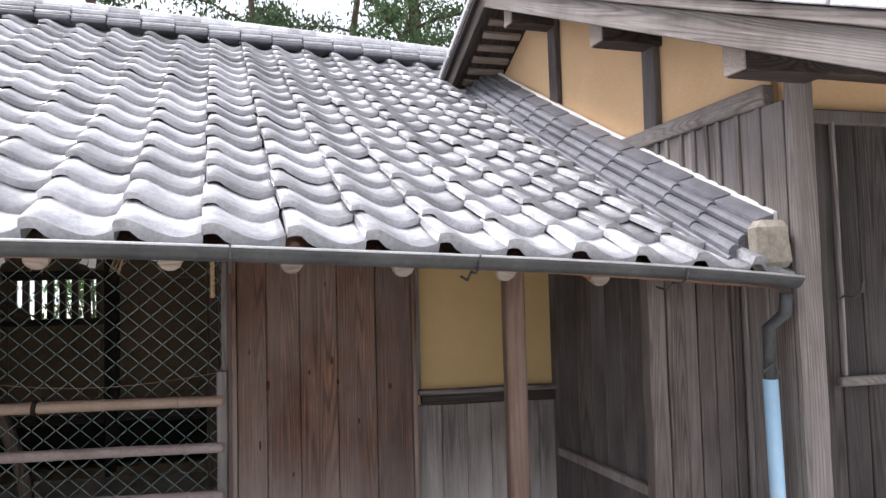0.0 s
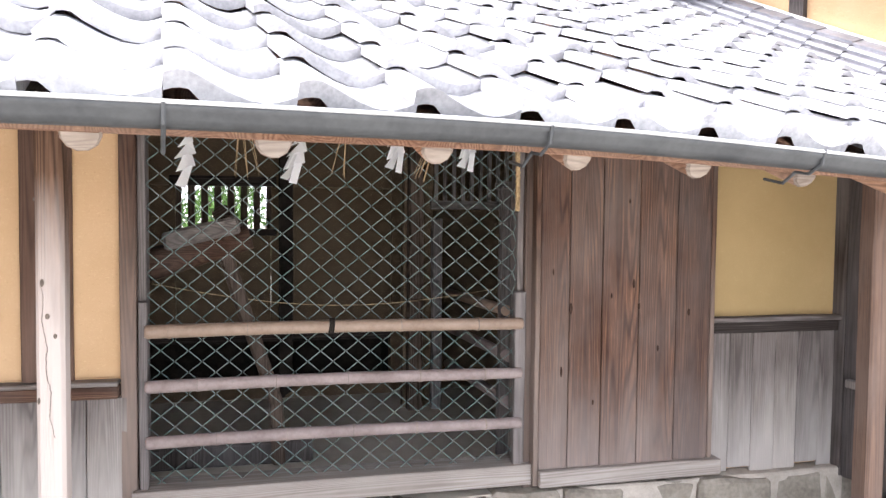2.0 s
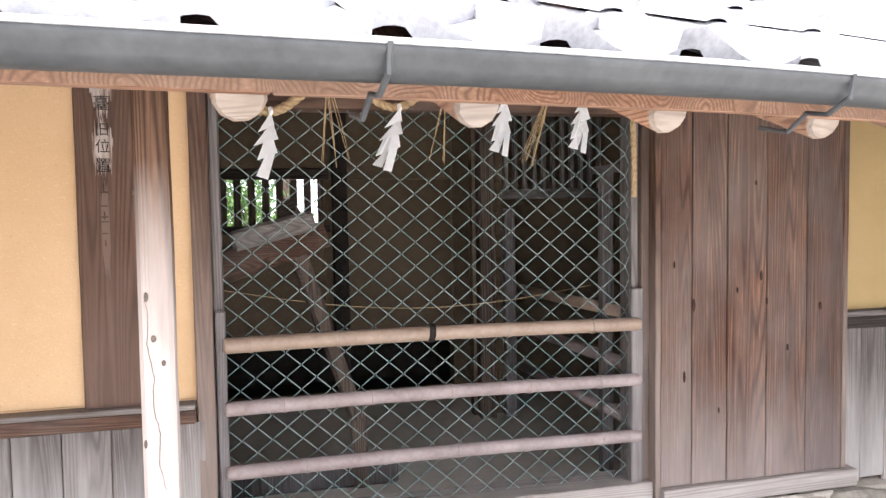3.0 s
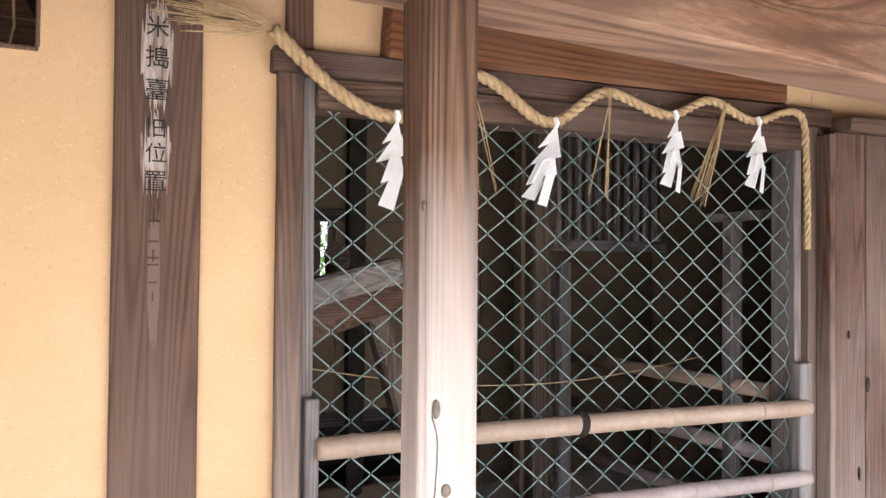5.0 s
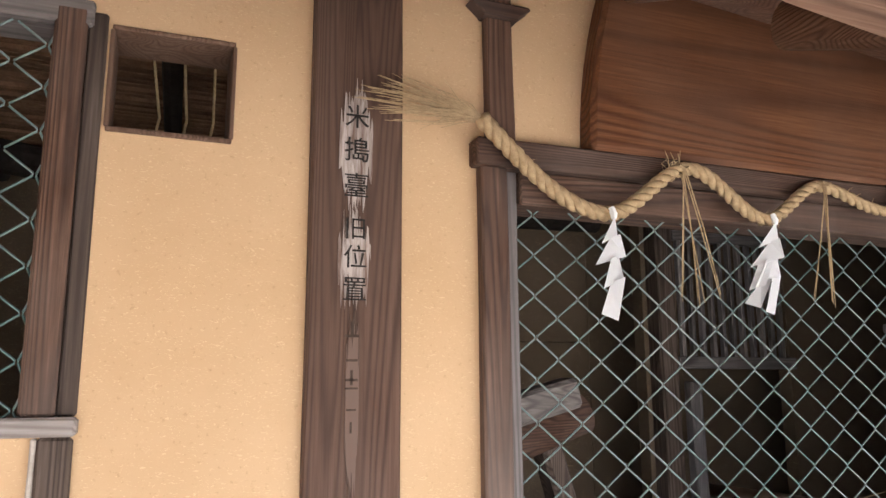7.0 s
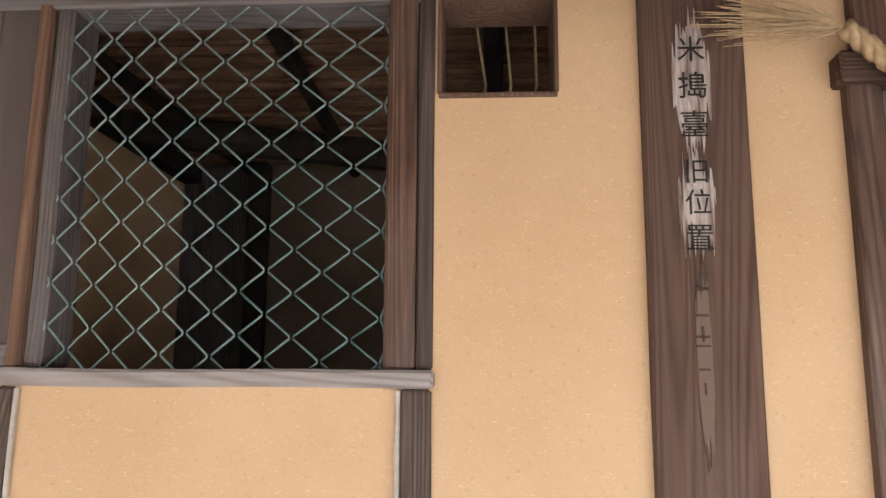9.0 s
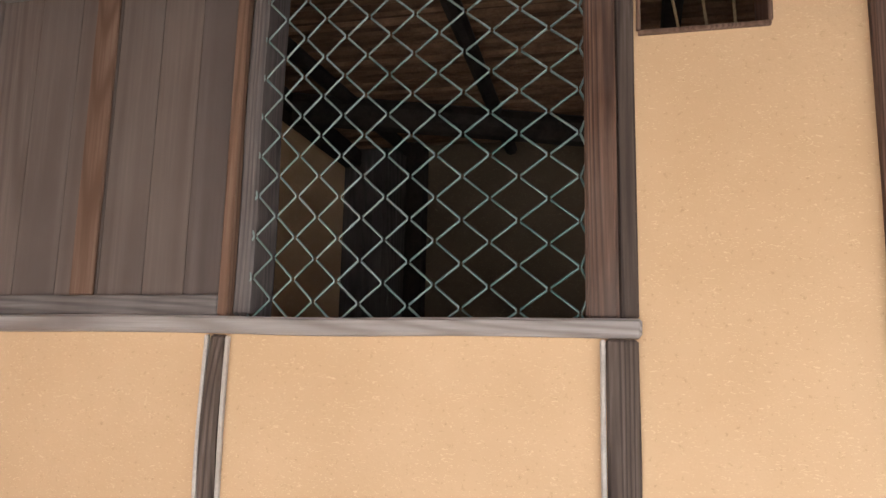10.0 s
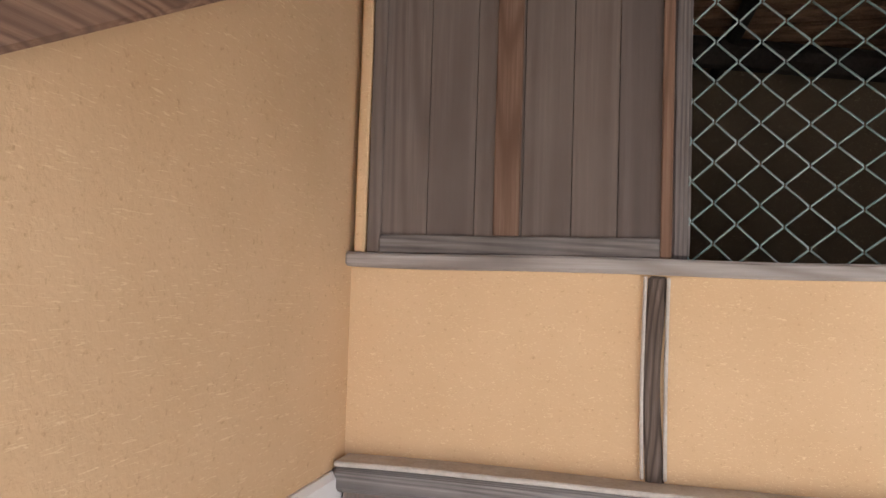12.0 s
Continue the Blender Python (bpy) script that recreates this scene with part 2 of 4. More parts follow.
M_SHRUB = mottled("shrub_foliage", (0.05, 0.11, 0.025), (0.11, 0.20, 0.05), 3.0, 0.6, 0.0, 0.1, 0.2, 0.35)
M_REED = mottled("reed_ceiling", (0.11, 0.06, 0.035), (0.22, 0.125, 0.075), 12.0, 0.85, 0.0, 0.3, 0.2, 0.3)
# Near-black of the cord and inner timbers; stands for shade in the floor recess.
M_NEARBLACK = mottled("near_black", (0.016, 0.013, 0.012), (0.045, 0.036, 0.03), 6.0, 0.85, 0.0, 0.3, 0.2)


def bleached(name, pale):
    """The chalky rubbed strip behind the lettering, ragged along the grain."""
    m, n, l, b = mat_new(name)
    f = noise_tex(n, l, coords(n, l, (60, 60, 5), shift=False), 1.6, 5, 0.7, 0.5)
    l.new(ramp(n, l, f, [(0.34, (0.17, 0.11, 0.085)), (0.6, pale)]), b.inputs["Base Color"])
    b.inputs["Roughness"].default_value = 0.95
    return m


M_KNOT = mottled("wood_knot", (0.025, 0.014, 0.01), (0.07, 0.04, 0.028), 40.0, 0.85, 0.0, 0.4, 0.2)
M_POSTKNOT = mottled("bleached_knot", (0.07, 0.055, 0.045), (0.19, 0.155, 0.13), 60.0, 0.85, 0.0, 0.4, 0.2)
M_CHALK = bleached("rubbed_chalk", (0.52, 0.45, 0.41))
M_FADE = bleached("faded_chalk", (0.165, 0.112, 0.088))

# ---------------------------------------------------------------- building helpers


def mesh_of(name, bm, material, smooth=False):
    me = bpy.data.meshes.new(name)
    if smooth:
        for f in bm.faces:
            f.smooth = True
    bm.to_mesh(me)
    bm.free()
    me.materials.append(material)
    return me


def part(name, bm, material, parent, label="", smooth=False):
    ob = new(name, mesh_of(name, bm, material, smooth))
    if parent is not None:
        ob.parent = parent
        ob.matrix_parent_inverse = parent.matrix_world.inverted()
    if label:
        ob["label"] = label
    return ob


def empty(name, place=(0, 0, 0)):
    ob = new(name)
    ob.empty_display_size = 0.1
    ob.matrix_world = Matrix.Translation(place)
    bpy.context.view_layer.update()
    return ob


def thing(name, label, category, place=(0, 0, 0), group="", kind=""):
    return tagged(empty(name, place), label, category, group, kind)


def solid(x0, x1, y0, y1, z0, z1, bevel=0.004, rough=0.0, cuts=0, m=None):
    """A sawn piece of timber or stone: bevelled edges, a little uneven along its length."""
    bm = bmesh.new()
    bmesh.ops.create_cube(bm, size=1)
    bmesh.ops.scale(bm, vec=(x1 - x0, y1 - y0, z1 - z0), verts=bm.verts)
    dims = (x1 - x0, y1 - y0, z1 - z0)
    if cuts:
        a = dims.index(max(dims))
        edges = [e for e in bm.edges if abs((e.verts[0].co - e.verts[1].co)[a]) > dims[a] * 0.9]
        bmesh.ops.subdivide_edges(bm, edges=edges, cuts=cuts)
    if bevel:
        sharp = [e for e in bm.edges if len(e.link_faces) == 2 and e.calc_face_angle(0) > 0.5]
        bmesh.ops.bevel(bm, geom=sharp, offset=min(bevel, min(dims) * 0.3), segments=1, affect="EDGES")
    bmesh.ops.translate(bm, vec=((x0 + x1) / 2, (y0 + y1) / 2, (z0 + z1) / 2), verts=bm.verts)
    if rough:
        for v in bm.verts:
            p = v.co * 3.1 + Vector((x0 * 7, y0 * 5, z0 * 3))
            v.co += Vector((noise.noise(p), noise.noise(p + Vector((9, 0, 0))), noise.noise(p + Vector((0, 9, 0))))) * rough
    if m is not None:
        bmesh.ops.transform(bm, matrix=m, verts=bm.verts)
    return bm


def tube(points, radius, sides=10, caps=True, bm=None):
    """A round bar along points; radius may be one number or one per point."""
    bm = bm or bmesh.new()
    pts = [Vector(p) for p in points]
    rad = radius if isinstance(radius, (list, tuple)) else [radius] * len(pts)
    rings, up = [], Vector((0.13, 0.21, 0.97))
    for i, p in enumerate(pts):
        d = (pts[min(i + 1, len(pts) - 1)] - pts[max(i - 1, 0)]).normalized()
        if abs(d.dot(up)) > 0.95:
            up = Vector((0.9, 0.3, 0.1))
        s = d.cross(up).normalized()
        t = s.cross(d).normalized()
        rings.append([bm.verts.new(p + (s * math.cos(a) + t * math.sin(a)) * rad[i]) for a in (2 * math.pi * k / sides for k in range(sides))])
    for a, b in zip(rings, rings[1:]):
        for k in range(sides):
            bm.faces.new((a[k], a[(k + 1) % sides], b[(k + 1) % sides], b[k]))
    if caps:
        bm.faces.new(rings[0][::-1])
        bm.faces.new(rings[-1])
    return bm


# The eave, the roof and the neighbouring house share one frame, turned a little from the front wall.
SKEW = math.atan2(0.42, 3.24)
ROT = Matrix.Translation((-0.09, -1.1, 0)) @ Matrix.Rotation(SKEW, 4, "Z")


def eave_z(u):
    """Height of the gutter's lip along the eave, which sinks towards the neighbour."""
    return 1.732 - 0.170 * max(0.0, (u - 1.0) / 3.2) ** 1.7


def uv(u, v, z):
    return ROT @ Vector((u, v, z))

U0, U1 = -2.22, 4.20
RIDGE_V = 3.5
EAVE_V = -0.76


def roof_z(u, v):
    """Top of the roof boarding."""
    e = eave_z(u) - 0.004
    r = 3.81 - 0.05 * (u - 1.3)
    k = (v - EAVE_V) / (RIDGE_V - EAVE_V)
    return e + (r - e) * k - 0.03 * math.sin(max(0.0, k) * math.pi)


def under(x, y):
    """Height of the underside of the roof above a place of the floor."""
    p = ROT.inverted() @ Vector((x, y, 0))
    return roof_z(p.x, p.y) - 0.05


def to_roof(bm, z1):
    """Stretches the top of a wall piece up to the roof."""
    for v in bm.verts:
        top = under(v.co.x, v.co.y)
        if v.co.z > top:
            v.co.z = top
    return bm


# ---------------------------------------------------------------- setting
bm = bmesh.new()
bmesh.ops.create_grid(bm, x_segments=60, y_segments=60, size=1)
for v in bm.verts:
    r = max(abs(v.co.x), abs(v.co.y))
    k = 6 * r + 394 * r ** 5
    v.co.x, v.co.y = v.co.x * k + 1, v.co.y * k
    v.co.z = 0.02 * noise.noise(v.co * 0.7) - 0.02
tagged(part("ground", bm, M_EARTH, None), "bare packed earth yard in front of the farmhouse", "ground", kind="structure")

wall = tagged(empty("wall_front"), "ochre mud-plastered front wall of a timber-framed farmhouse", "wall", kind="structure")
T = 0.12                                    # thickness of the plastered wall
TOP = 2.48


def panel(x0, x1, z0, z1, name="plaster_panel", material=M_PLASTER, y0=0.0):
    bm = solid(x0, x1, y0, y0 + T, z0, z1 or 3.0, 0.0)
    return part(name, bm if z1 else to_roof(bm, 3.0), material, wall)


panel(-2.46, -0.94, 0.93, 1.40)
panel(-2.46, -0.94, 2.235, 0)
panel(-0.94, -0.49, 0.80, 1.985)
panel(-0.94, -0.905, 1.985, 2.20)
panel(-0.665, -0.49, 1.985, 2.20)
panel(-0.94, -0.49, 2.20, 0)
panel(-0.32, -0.09, 0.80, 0)
panel(-0.088, 0.5, 2.045, 0)
panel(0.502, 1.79, 2.045, 0)
panel(1.792, 2.738, 0.25, 0, "plaster_backing")
panel(2.74, 3.62, 0.98, 0, material=M_OLIVE)
panel(2.74, 3.62, 0.18, 0.98, "plaster_backing")
panel(-2.46, -0.94, 0.10, 0.928, "plaster_backing")
panel(-0.94, -0.09, 0.10, 0.798, "plaster_backing")

side = tagged(empty("wall_left"), "ochre plastered side wall with a white plaster foot", "wall", kind="structure")
part("plaster_panel", solid(-2.62, -2.46, -2.6, 0.14, 0.93, 2.62, 0.004), M_PLASTER, side)
part("plaster_foot", solid(-2.63, -2.445, -2.62, 0.14, -0.05, 0.93, 0.012), M_WHITE, side, "white plaster foot")


def timber(name, x0, x1, y0, y1, z0, z1, material, label, category, bevel=0.005, rough=0.003, cuts=6):
    """A single beam, post or board of the house."""
    ob = part(name, solid(x0, x1, y0, y1, z0, z1, bevel, rough, cuts), material, None)
    return tagged(ob, label, category, kind="structure")


# pillar with the lettering, jambs, lintel, rails
pillar = timber("wall_post", -0.502, -0.298, -0.022, 0.13, 0.12, TOP, M_PILLAR, "broad brown wall pillar carrying brushed lettering", "pillar", 0.006, 0.002, 14)
timber("jamb_left", -0.11, -0.042, -0.03, 0.12, 0.16, 1.985, M_JAMB, "brown weathered door jamb beside the wire mesh", "door jamb")
timber("jamb_left_inner", -0.042, -0.006, 0.0, 0.11, 0.30, 1.985, M_GREYV, "grey inner jamb strip beside the wire mesh", "door jamb")
timber("jamb_left_strip", -0.032, 0.004, -0.045, -0.002, 0.30, 1.13, M_GREYV, "short grey strip holding the bamboo rails", "post")
timber("jamb_right", 1.745, 1.80, -0.03, 0.12, 0.16, 1.985, M_JAMB, "brown weathered door jamb beside the plank wall", "door jamb")
timber("jamb_right_inner", 1.712, 1.745, 0.0, 0.11, 0.30, 1.985, M_GREYV, "grey inner jamb strip beside the wire mesh", "door jamb")
timber("jamb_right_strip", 1.69, 1.745, -0.045, -0.002, 0.28, 1.15, M_GREYV, "short grey strip holding the bamboo rails", "post")
timber("lintel", -0.13, 1.84, -0.05, 0.12, 1.982, 2.045, M_BROWNH, "brown lintel board over the barred opening", "lintel")
timber("lintel_lower", -0.006, 1.74, -0.02, 0.10, 1.90, 1.982, M_BROWNH, "grooved brown head board under the lintel", "lintel")
bm = solid(0.172, 1.62, -0.06, 0.16, 2.047, 2.52, 0.012, 0.003, 6)
bmesh.ops.subdivide_edges(bm, edges=[e for e in bm.edges if abs(e.verts[0].co.z - e.verts[1].co.z) > 0.3], cuts=5)
for q in bm.verts:
    if q.co.x < 0.25:
        q.co.x += 0.35 * (q.co.z - 2.047) ** 2
tagged(part("great_beam", to_roof(bm, 2.52), M_GREAT, None), "deep reddish-brown beam above the lintel", "beam", kind="structure")
timber("short_post", -0.09, -0.02, -0.025, 0.10, 2.045, TOP, M_PILLAR, "short worn post standing on the lintel", "post")
bm = solid(-0.135, 0.025, -0.04, 0.09, 2.355, 2.395, 0.006)
for q in bm.verts:
    if q.co.z < 2.37:
        q.co.x = -0.055 + (q.co.x + 0.055) * 0.6
tagged(part("post_cap", bm, M_BROWNH, None), "rust-stained cap at the head of the short post", "post cap", kind="structure")
timber("door_sill", -0.06, 1.80, -0.07, 0.12, 0.20, 0.30, M_SILL, "pale grey weathered sill below the bamboo rails", "sill")
timber("dado_ledge_left", -0.94, -0.112, -0.075, 0.05, 0.772, 0.792, M_GREYH, "grey ledge board below the plaster", "rail")
timber("dado_rail_left", -0.94, -0.112, -0.06, 0.05, 0.715, 0.77, M_BROWNH, "dark ledge rail below the plaster", "rail")
timber("dado_rail_window", -2.46, -0.97, -0.085, 0.02, 0.885, 0.945, M_GREYH, "grey mortar-smeared ledge below the plaster", "rail", 0.012, 0.004, 10)
timber("ledge_mortar", -2.45, -0.985, -0.092, -0.002, 0.946, 0.958, M_MORTAR, "pale mortar spread along the ledge", "mortar", 0.005, 0.005, 24)
timber("dado_rail_right", 2.786, 3.555, -0.045, 0.05, 0.915, 0.972, M_DARKX, "dark rail between plaster and grey boards", "rail")
timber("dado_ledge_right", 2.765, 3.56, -0.065, 0.05, 0.974, 1.0, M_GREYH, "grey ledge board on the dark rail", "rail")
timber("plank_wall_sill", 1.802, 2.80, -0.12, 0.06, 0.195, 0.275, M_SILL, "pale grey sill board under the plank wall", "sill")
timber("window_sill", -2.46, -0.91, -0.045, 0.10, 1.396, 1.43, M_SILL, "grey worn window sill board", "sill", 0.006, 0.005, 16)
timber("stud_thin", -1.775, -1.735, -0.012, 0.05, 0.945, 1.396, M_DARKB, "thin rough stud set in the plaster", "stud", 0.006, 0.012, 26)
timber("stud_thick", -0.972, -0.912, -0.014, 0.05, 0.785, 1.396, M_DARKB, "dark grey stud under the window sill", "stud", 0.006, 0.008, 20)
for x0, x1, z0 in ((-1.784, -1.776, 0.96), (-1.734, -1.726, 0.96), (-0.983, -0.973, 0.96)):
    timber("plaster_lip", x0, x1, -0.015, -0.002, z0, 1.394, M_MORTAR, "pale ragged plaster lip beside a stud", "plaster edge", 0.003, 0.004, 26)
timber("window_jamb_left", -1.728, -1.688, -0.012, 0.10, 1.43, 2.22, M_NOOK, "rough grey window jamb beside the shutter", "window jamb", 0.008, 0.006, 12)
timber("window_jamb_right", -1.008, -0.948, -0.02, 0.10, 1.43, 2.22, M_JAMB, "brown window jamb beside the wire mesh", "window jamb", 0.006, 0.003, 8)
timber("window_jamb_outer", -0.947, -0.912, -0.010, 0.10, 1.43, 2.22, M_DARKB, "dark grey outer window jamb strip", "window jamb", 0.005, 0.003, 8)
timber("window_head", -2.46, -0.94, -0.02, 0.10, 2.185, 2.24, M_GREYH, "grey window head board", "window head")
timber("corner_post", 2.759, 2.785, -0.03, -0.002, 1.0, 1.9, M_GREYV, "thin grey post at the end of the plank wall", "post")
timber("yellow_panel_post", 3.56, 3.62, -0.03, -0.002, 0.16, 1.85, M_DARKV, "dark post in the corner of the house", "post")

# small window
sw = tagged(empty("window_2"), "small square window hole with thin wooden frame", "window", kind="structure")
for a in ((-0.905, -0.665, 1.977, 1.987), (-0.905, -0.665, 2.19, 2.20), (-0.908, -0.899, 1.987, 2.19), (-0.671, -0.662, 1.987, 2.19)):
    part("window_frame", solid(a[0], a[1], -0.008, T + 0.004, a[2], a[3], 0.002), M_BATTEN, sw)
for i in range(3):
    x = -0.84 + i * 0.06
    part("straw_cord", tube([(x, 0.2, 1.9), (x + 0.03, 0.24, 2.1), (x - 0.01 + 0.02 * i, 0.3, 2.4)], 0.0035, 5), M_STRAW, sw)

# plank wall of five boards
planks = tagged(empty("wall_planks"), "reddish-brown plank wall greyed by rain near its foot", "plank wall", kind="structure")
xs = [1.802, 1.955, 2.128, 2.327, 2.535, 2.73]
for a, b in zip(xs, xs[1:]):
    part("plank", solid(a + 0.002, b - 0.002, -0.088 + random.uniform(-0.004, 0.004), -0.062, 0.277, 1.96, 0.003, 0.0015, 8), M_PLANK, planks)
part("edge_board", solid(2.732, 2.758, -0.09, -0.003, 0.277, 1.95, 0.004, 0.002, 8), M_JAMB, planks)
part("edge_board", solid(1.775, 1.80, -0.094, -0.032, 0.20, 1.95, 0.004, 0.002, 8), M_JAMB, planks)
timber("plank_rail", 1.842, 2.72, -0.125, -0.002, 1.962, 2.012, M_BROWNH, "dark rail across the top of the plank wall", "rail")
dado = tagged(empty("wall_dado"), "grey weathered vertical boards under the yellow panel", "board wall", kind="structure")
for i in range(6):
    a = 2.76 + i * 0.14
    part("plank", solid(a + 0.001, a + 0.139, -0.02 + random.uniform(-0.004, 0.004), -0.003, 0.17 + 0.02 * math.sin(i * 2.0), 0.915, 0.003, 0.002, 5), M_DADO, dado)
dado2 = tagged(empty("wall_dado_left"), "brown vertical boards below the ledge rail", "board wall", kind="structure")
for i in range(5):
    a = -0.92 + i * 0.168
    part("plank", solid(a + 0.002, a + 0.166, -0.03, -0.003, 0.15, 0.715, 0.003, 0.002, 5), M_DADO, dado2)
for i in range(9):
    a = -2.44 + i * 0.166
    part("plank", solid(a + 0.002, a + 0.164, -0.06, -0.003, 0.15, 0.885, 0.003, 0.002, 5), M_JAMB, dado2)

# stone footing
foot = tagged(empty("stone_footing"), "rough tan footing stones under the timber wall", "footing", kind="structure")
x = -2.4
while x < 3.6:
    w = random.uniform(0.24, 0.52)
    h = random.uniform(0.13, 0.18)
    bm = solid(x, x + w - 0.012, -0.09 + random.uniform(-0.03, 0.02), 0.12, -0.08, h, 0.018, 0.045, 4)
    part("stone", bm, M_STONE, foot)
    x += w

part("bedding", solid(-2.4, 3.6, -0.075, 0.11, -0.06, 0.165, 0.01, 0.012, 40), M_MORTAR, foot, "tan earth bedding between the stones")

# sliding shutter
shutter = thing("wooden_shutter", "grey-brown board shutter slid beside the window", "shutter", (-2.07, -0.03, 1.43), kind="structure")
sx = [-2.385, -2.272, -2.16, -2.05, -1.94, -1.84, -1.745]
for a, b in zip(sx, sx[1:]):
    part("board", solid(a, b - 0.0015, -0.012, 0.002, 1.47, 2.19, 0.001), M_SHUT, shutter)
part("stile", solid(-2.415, -2.383, -0.024, 0.01, 1.432, 2.19, 0.003), M_SHUT, shutter)
part("stile", solid(-1.750, -1.726, -0.028, 0.01, 1.432, 2.19, 0.003), M_BATTEN, shutter)
part("rail", solid(-2.383, -1.75, -0.026, 0.01, 1.432, 1.475, 0.003), M_GREYH, shutter)
part("batten", solid(-2.115, -2.055, -0.022, -0.012, 1.475, 2.19, 0.003), M_BATTEN, shutter, "reddish batten")
timber("corner_strip", -2.445, -2.418, -0.03, 0.05, 1.43, 2.3, M_PLASTER, "pale strip between shutter and side wall", "trim")


# ---------------------------------------------------------------- wire mesh


def chain_link(name, x0, x1, z0, z1, y, w, h, r, label, sag=0.0, tilt=0.0, pull=0.0):
    """Woven wire: zigzag wires that hook round one another, in a frame of w x h diamonds."""
    bm = bmesh.new()
    n = int((x1 - x0) / (w / 2)) + 2
    rows = int((z1 - z0) / (h / 2)) + 1
    for i in range(n):
        pts = []
        for j in range(rows + 1):
            x = x0 + i * w / 2 + (0.25 * w if j % 2 else -0.25 * w) * (1 if i % 2 else -1) + 0.0
            z = z1 - j * h / 2
            bow = sag * math.sin((z - z0) / (z1 - z0) * math.pi) * noise.noise(Vector((x * 1.7, z * 1.3, y)))
            yy = y + (0.0028 if (i + j) % 2 else -0.0028) + bow
            if x < x0 - 0.002 or x > x1 + 0.002:
                x = min(max(x, x0), x1)
            pts.append((x + bow * 0.3 + pull * max(0.0, x - x0 - w * 1.25) ** 2, yy, z - tilt * (x - x0)))
        # soften the bends of the wire
        fine = []
        for a, b in zip(pts, pts[1:]):
            a, b = Vector(a), Vector(b)
            fine += [a.lerp(b, 0.07), a.lerp(b, 0.5), a.lerp(b, 0.93)]
        tube(fine, r, 5, False, bm)
    ob = part(name, bm, M_WIRE, None, smooth=True)
    return tagged(ob, label, "wire mesh", kind="stuff")


chain_link("wire_mesh", -0.0394, 1.715, 0.30, 1.941, 0.03, 0.1178, 0.0985, 0.0024, "green coated chain-link mesh across the barred opening", 0.0, 0.035)
chain_link("wire_mesh", -1.7104, -1.078, 1.432, 2.2105, -0.002, 0.0915, 0.087, 0.0025, "green coated chain-link mesh in the window", 0.008, 0.048, 0.3)

# ---------------------------------------------------------------- bamboo rails


def bamboo(x0, x1, y, z, r, material, label, first=0.1, step=0.33):
    ob = thing("bamboo_rail", label, "rail", (x0, y, z), "bamboo rails across the opening")
    pts, rad, x = [], [], x0
    nodes = []
    while first < x1 - x0:
        nodes.append(x0 + first)
        first += step * random.uniform(0.85, 1.15)
    stops = sorted([x0, x0 + 0.012, x1 - 0.012, x1] + [n + d for n in nodes for d in (-0.012, -0.004, 0.004, 0.012)])
    for s in stops:
        near = min([abs(s - n) for n in nodes] + [1])
        end = s in (x0, x1)
        rad.append(r * (0.86 if end else 1.09 if near < 0.006 else 0.995) * (1 - 0.06 * (s - x0) / (x1 - x0)))
        pts.append((s, y, z + 0.006 * math.sin((s - x0) * 2.2)))
    part("culm", tube(pts, rad, 14), material, ob, smooth=True)
    for n in nodes:
        zz = z + 0.006 * math.sin((n - x0) * 2.2)
        part("node_ring", tube([(n - 0.006, y, zz), (n - 0.002, y, zz), (n + 0.003, y, zz)], [r * 1.0, r * 1.10, r * 1.0], 14), M_PALE, ob, smooth=True)
    return ob


bamboo(-0.005, 1.725, -0.045, 1.0, 0.031, M_BAMBOO, "thick tan bamboo rail tied with dark cord")
bamboo(-0.005, 1.725, -0.045, 0.757, 0.029, M_BAMBOO2, "grey-brown bamboo rail with pale nodes", 0.22)
bamboo(-0.005, 1.725, -0.045, 0.51, 0.029, M_BAMBOO2, "grey-brown bamboo rail with pale nodes", 0.3)
for dx in (-0.008, 0.0, 0.008):
    ring = [(0.80 + dx + 0.004 * math.sin(a), -0.045 + 0.034 * math.cos(a), 1.007 + 0.034 * math.sin(a)) for a in (k * math.pi / 8 for k in range(17))]
    part("cord", tube(ring, 0.005, 6), M_NEARBLACK, bpy.data.objects["bamboo_rail"], "dark binding cord")

# ---------------------------------------------------------------- eave posts and beam
BEAM0, BEAM1 = 1.818, 1.975


def eave_post(u, w, label, material=M_POST):
    p = ROT @ Vector((u, 0, 0)) + Vector((-0.005, -0.021, 0))
    ob = part("eave_post", solid(p.x - w / 2, p.x + w / 2, p.y - w / 2, p.y + w / 2, 0.08, BEAM0 + 0.004, 0.010, 0.003, 12), material, None)
    base = part("base_stone", solid(p.x - 0.16, p.x + 0.16, p.y - 0.16, p.y + 0.16, -0.08, 0.08, 0.04, 0.03, 2), M_STONE, None)
    tagged(base, "rough stone under an eave post", "footing stone", kind="structure")
    return tagged(ob, label, "post", kind="structure")


eave_post(0.0, 0.076, "square eave post, brown above and bleached pale below")
eave_post(3.27, 0.095, "square eave post, reddish brown and weathered", M_POST2)


def skewed(name, u0, u1, v0, v1, z0, z1, material, label, category, bevel=0.008, rough=0.004, cuts=10):
    ob = part(name, solid(u0, u1, v0, v1, z0, z1, bevel, rough, cuts, ROT), material, None)
    return tagged(ob, label, category, kind="structure")


skewed("eave_beam", -2.2, 3.55, -0.06, 0.06, BEAM0, BEAM1, M_REDH, "long reddish-brown eave beam carried by posts", "beam")


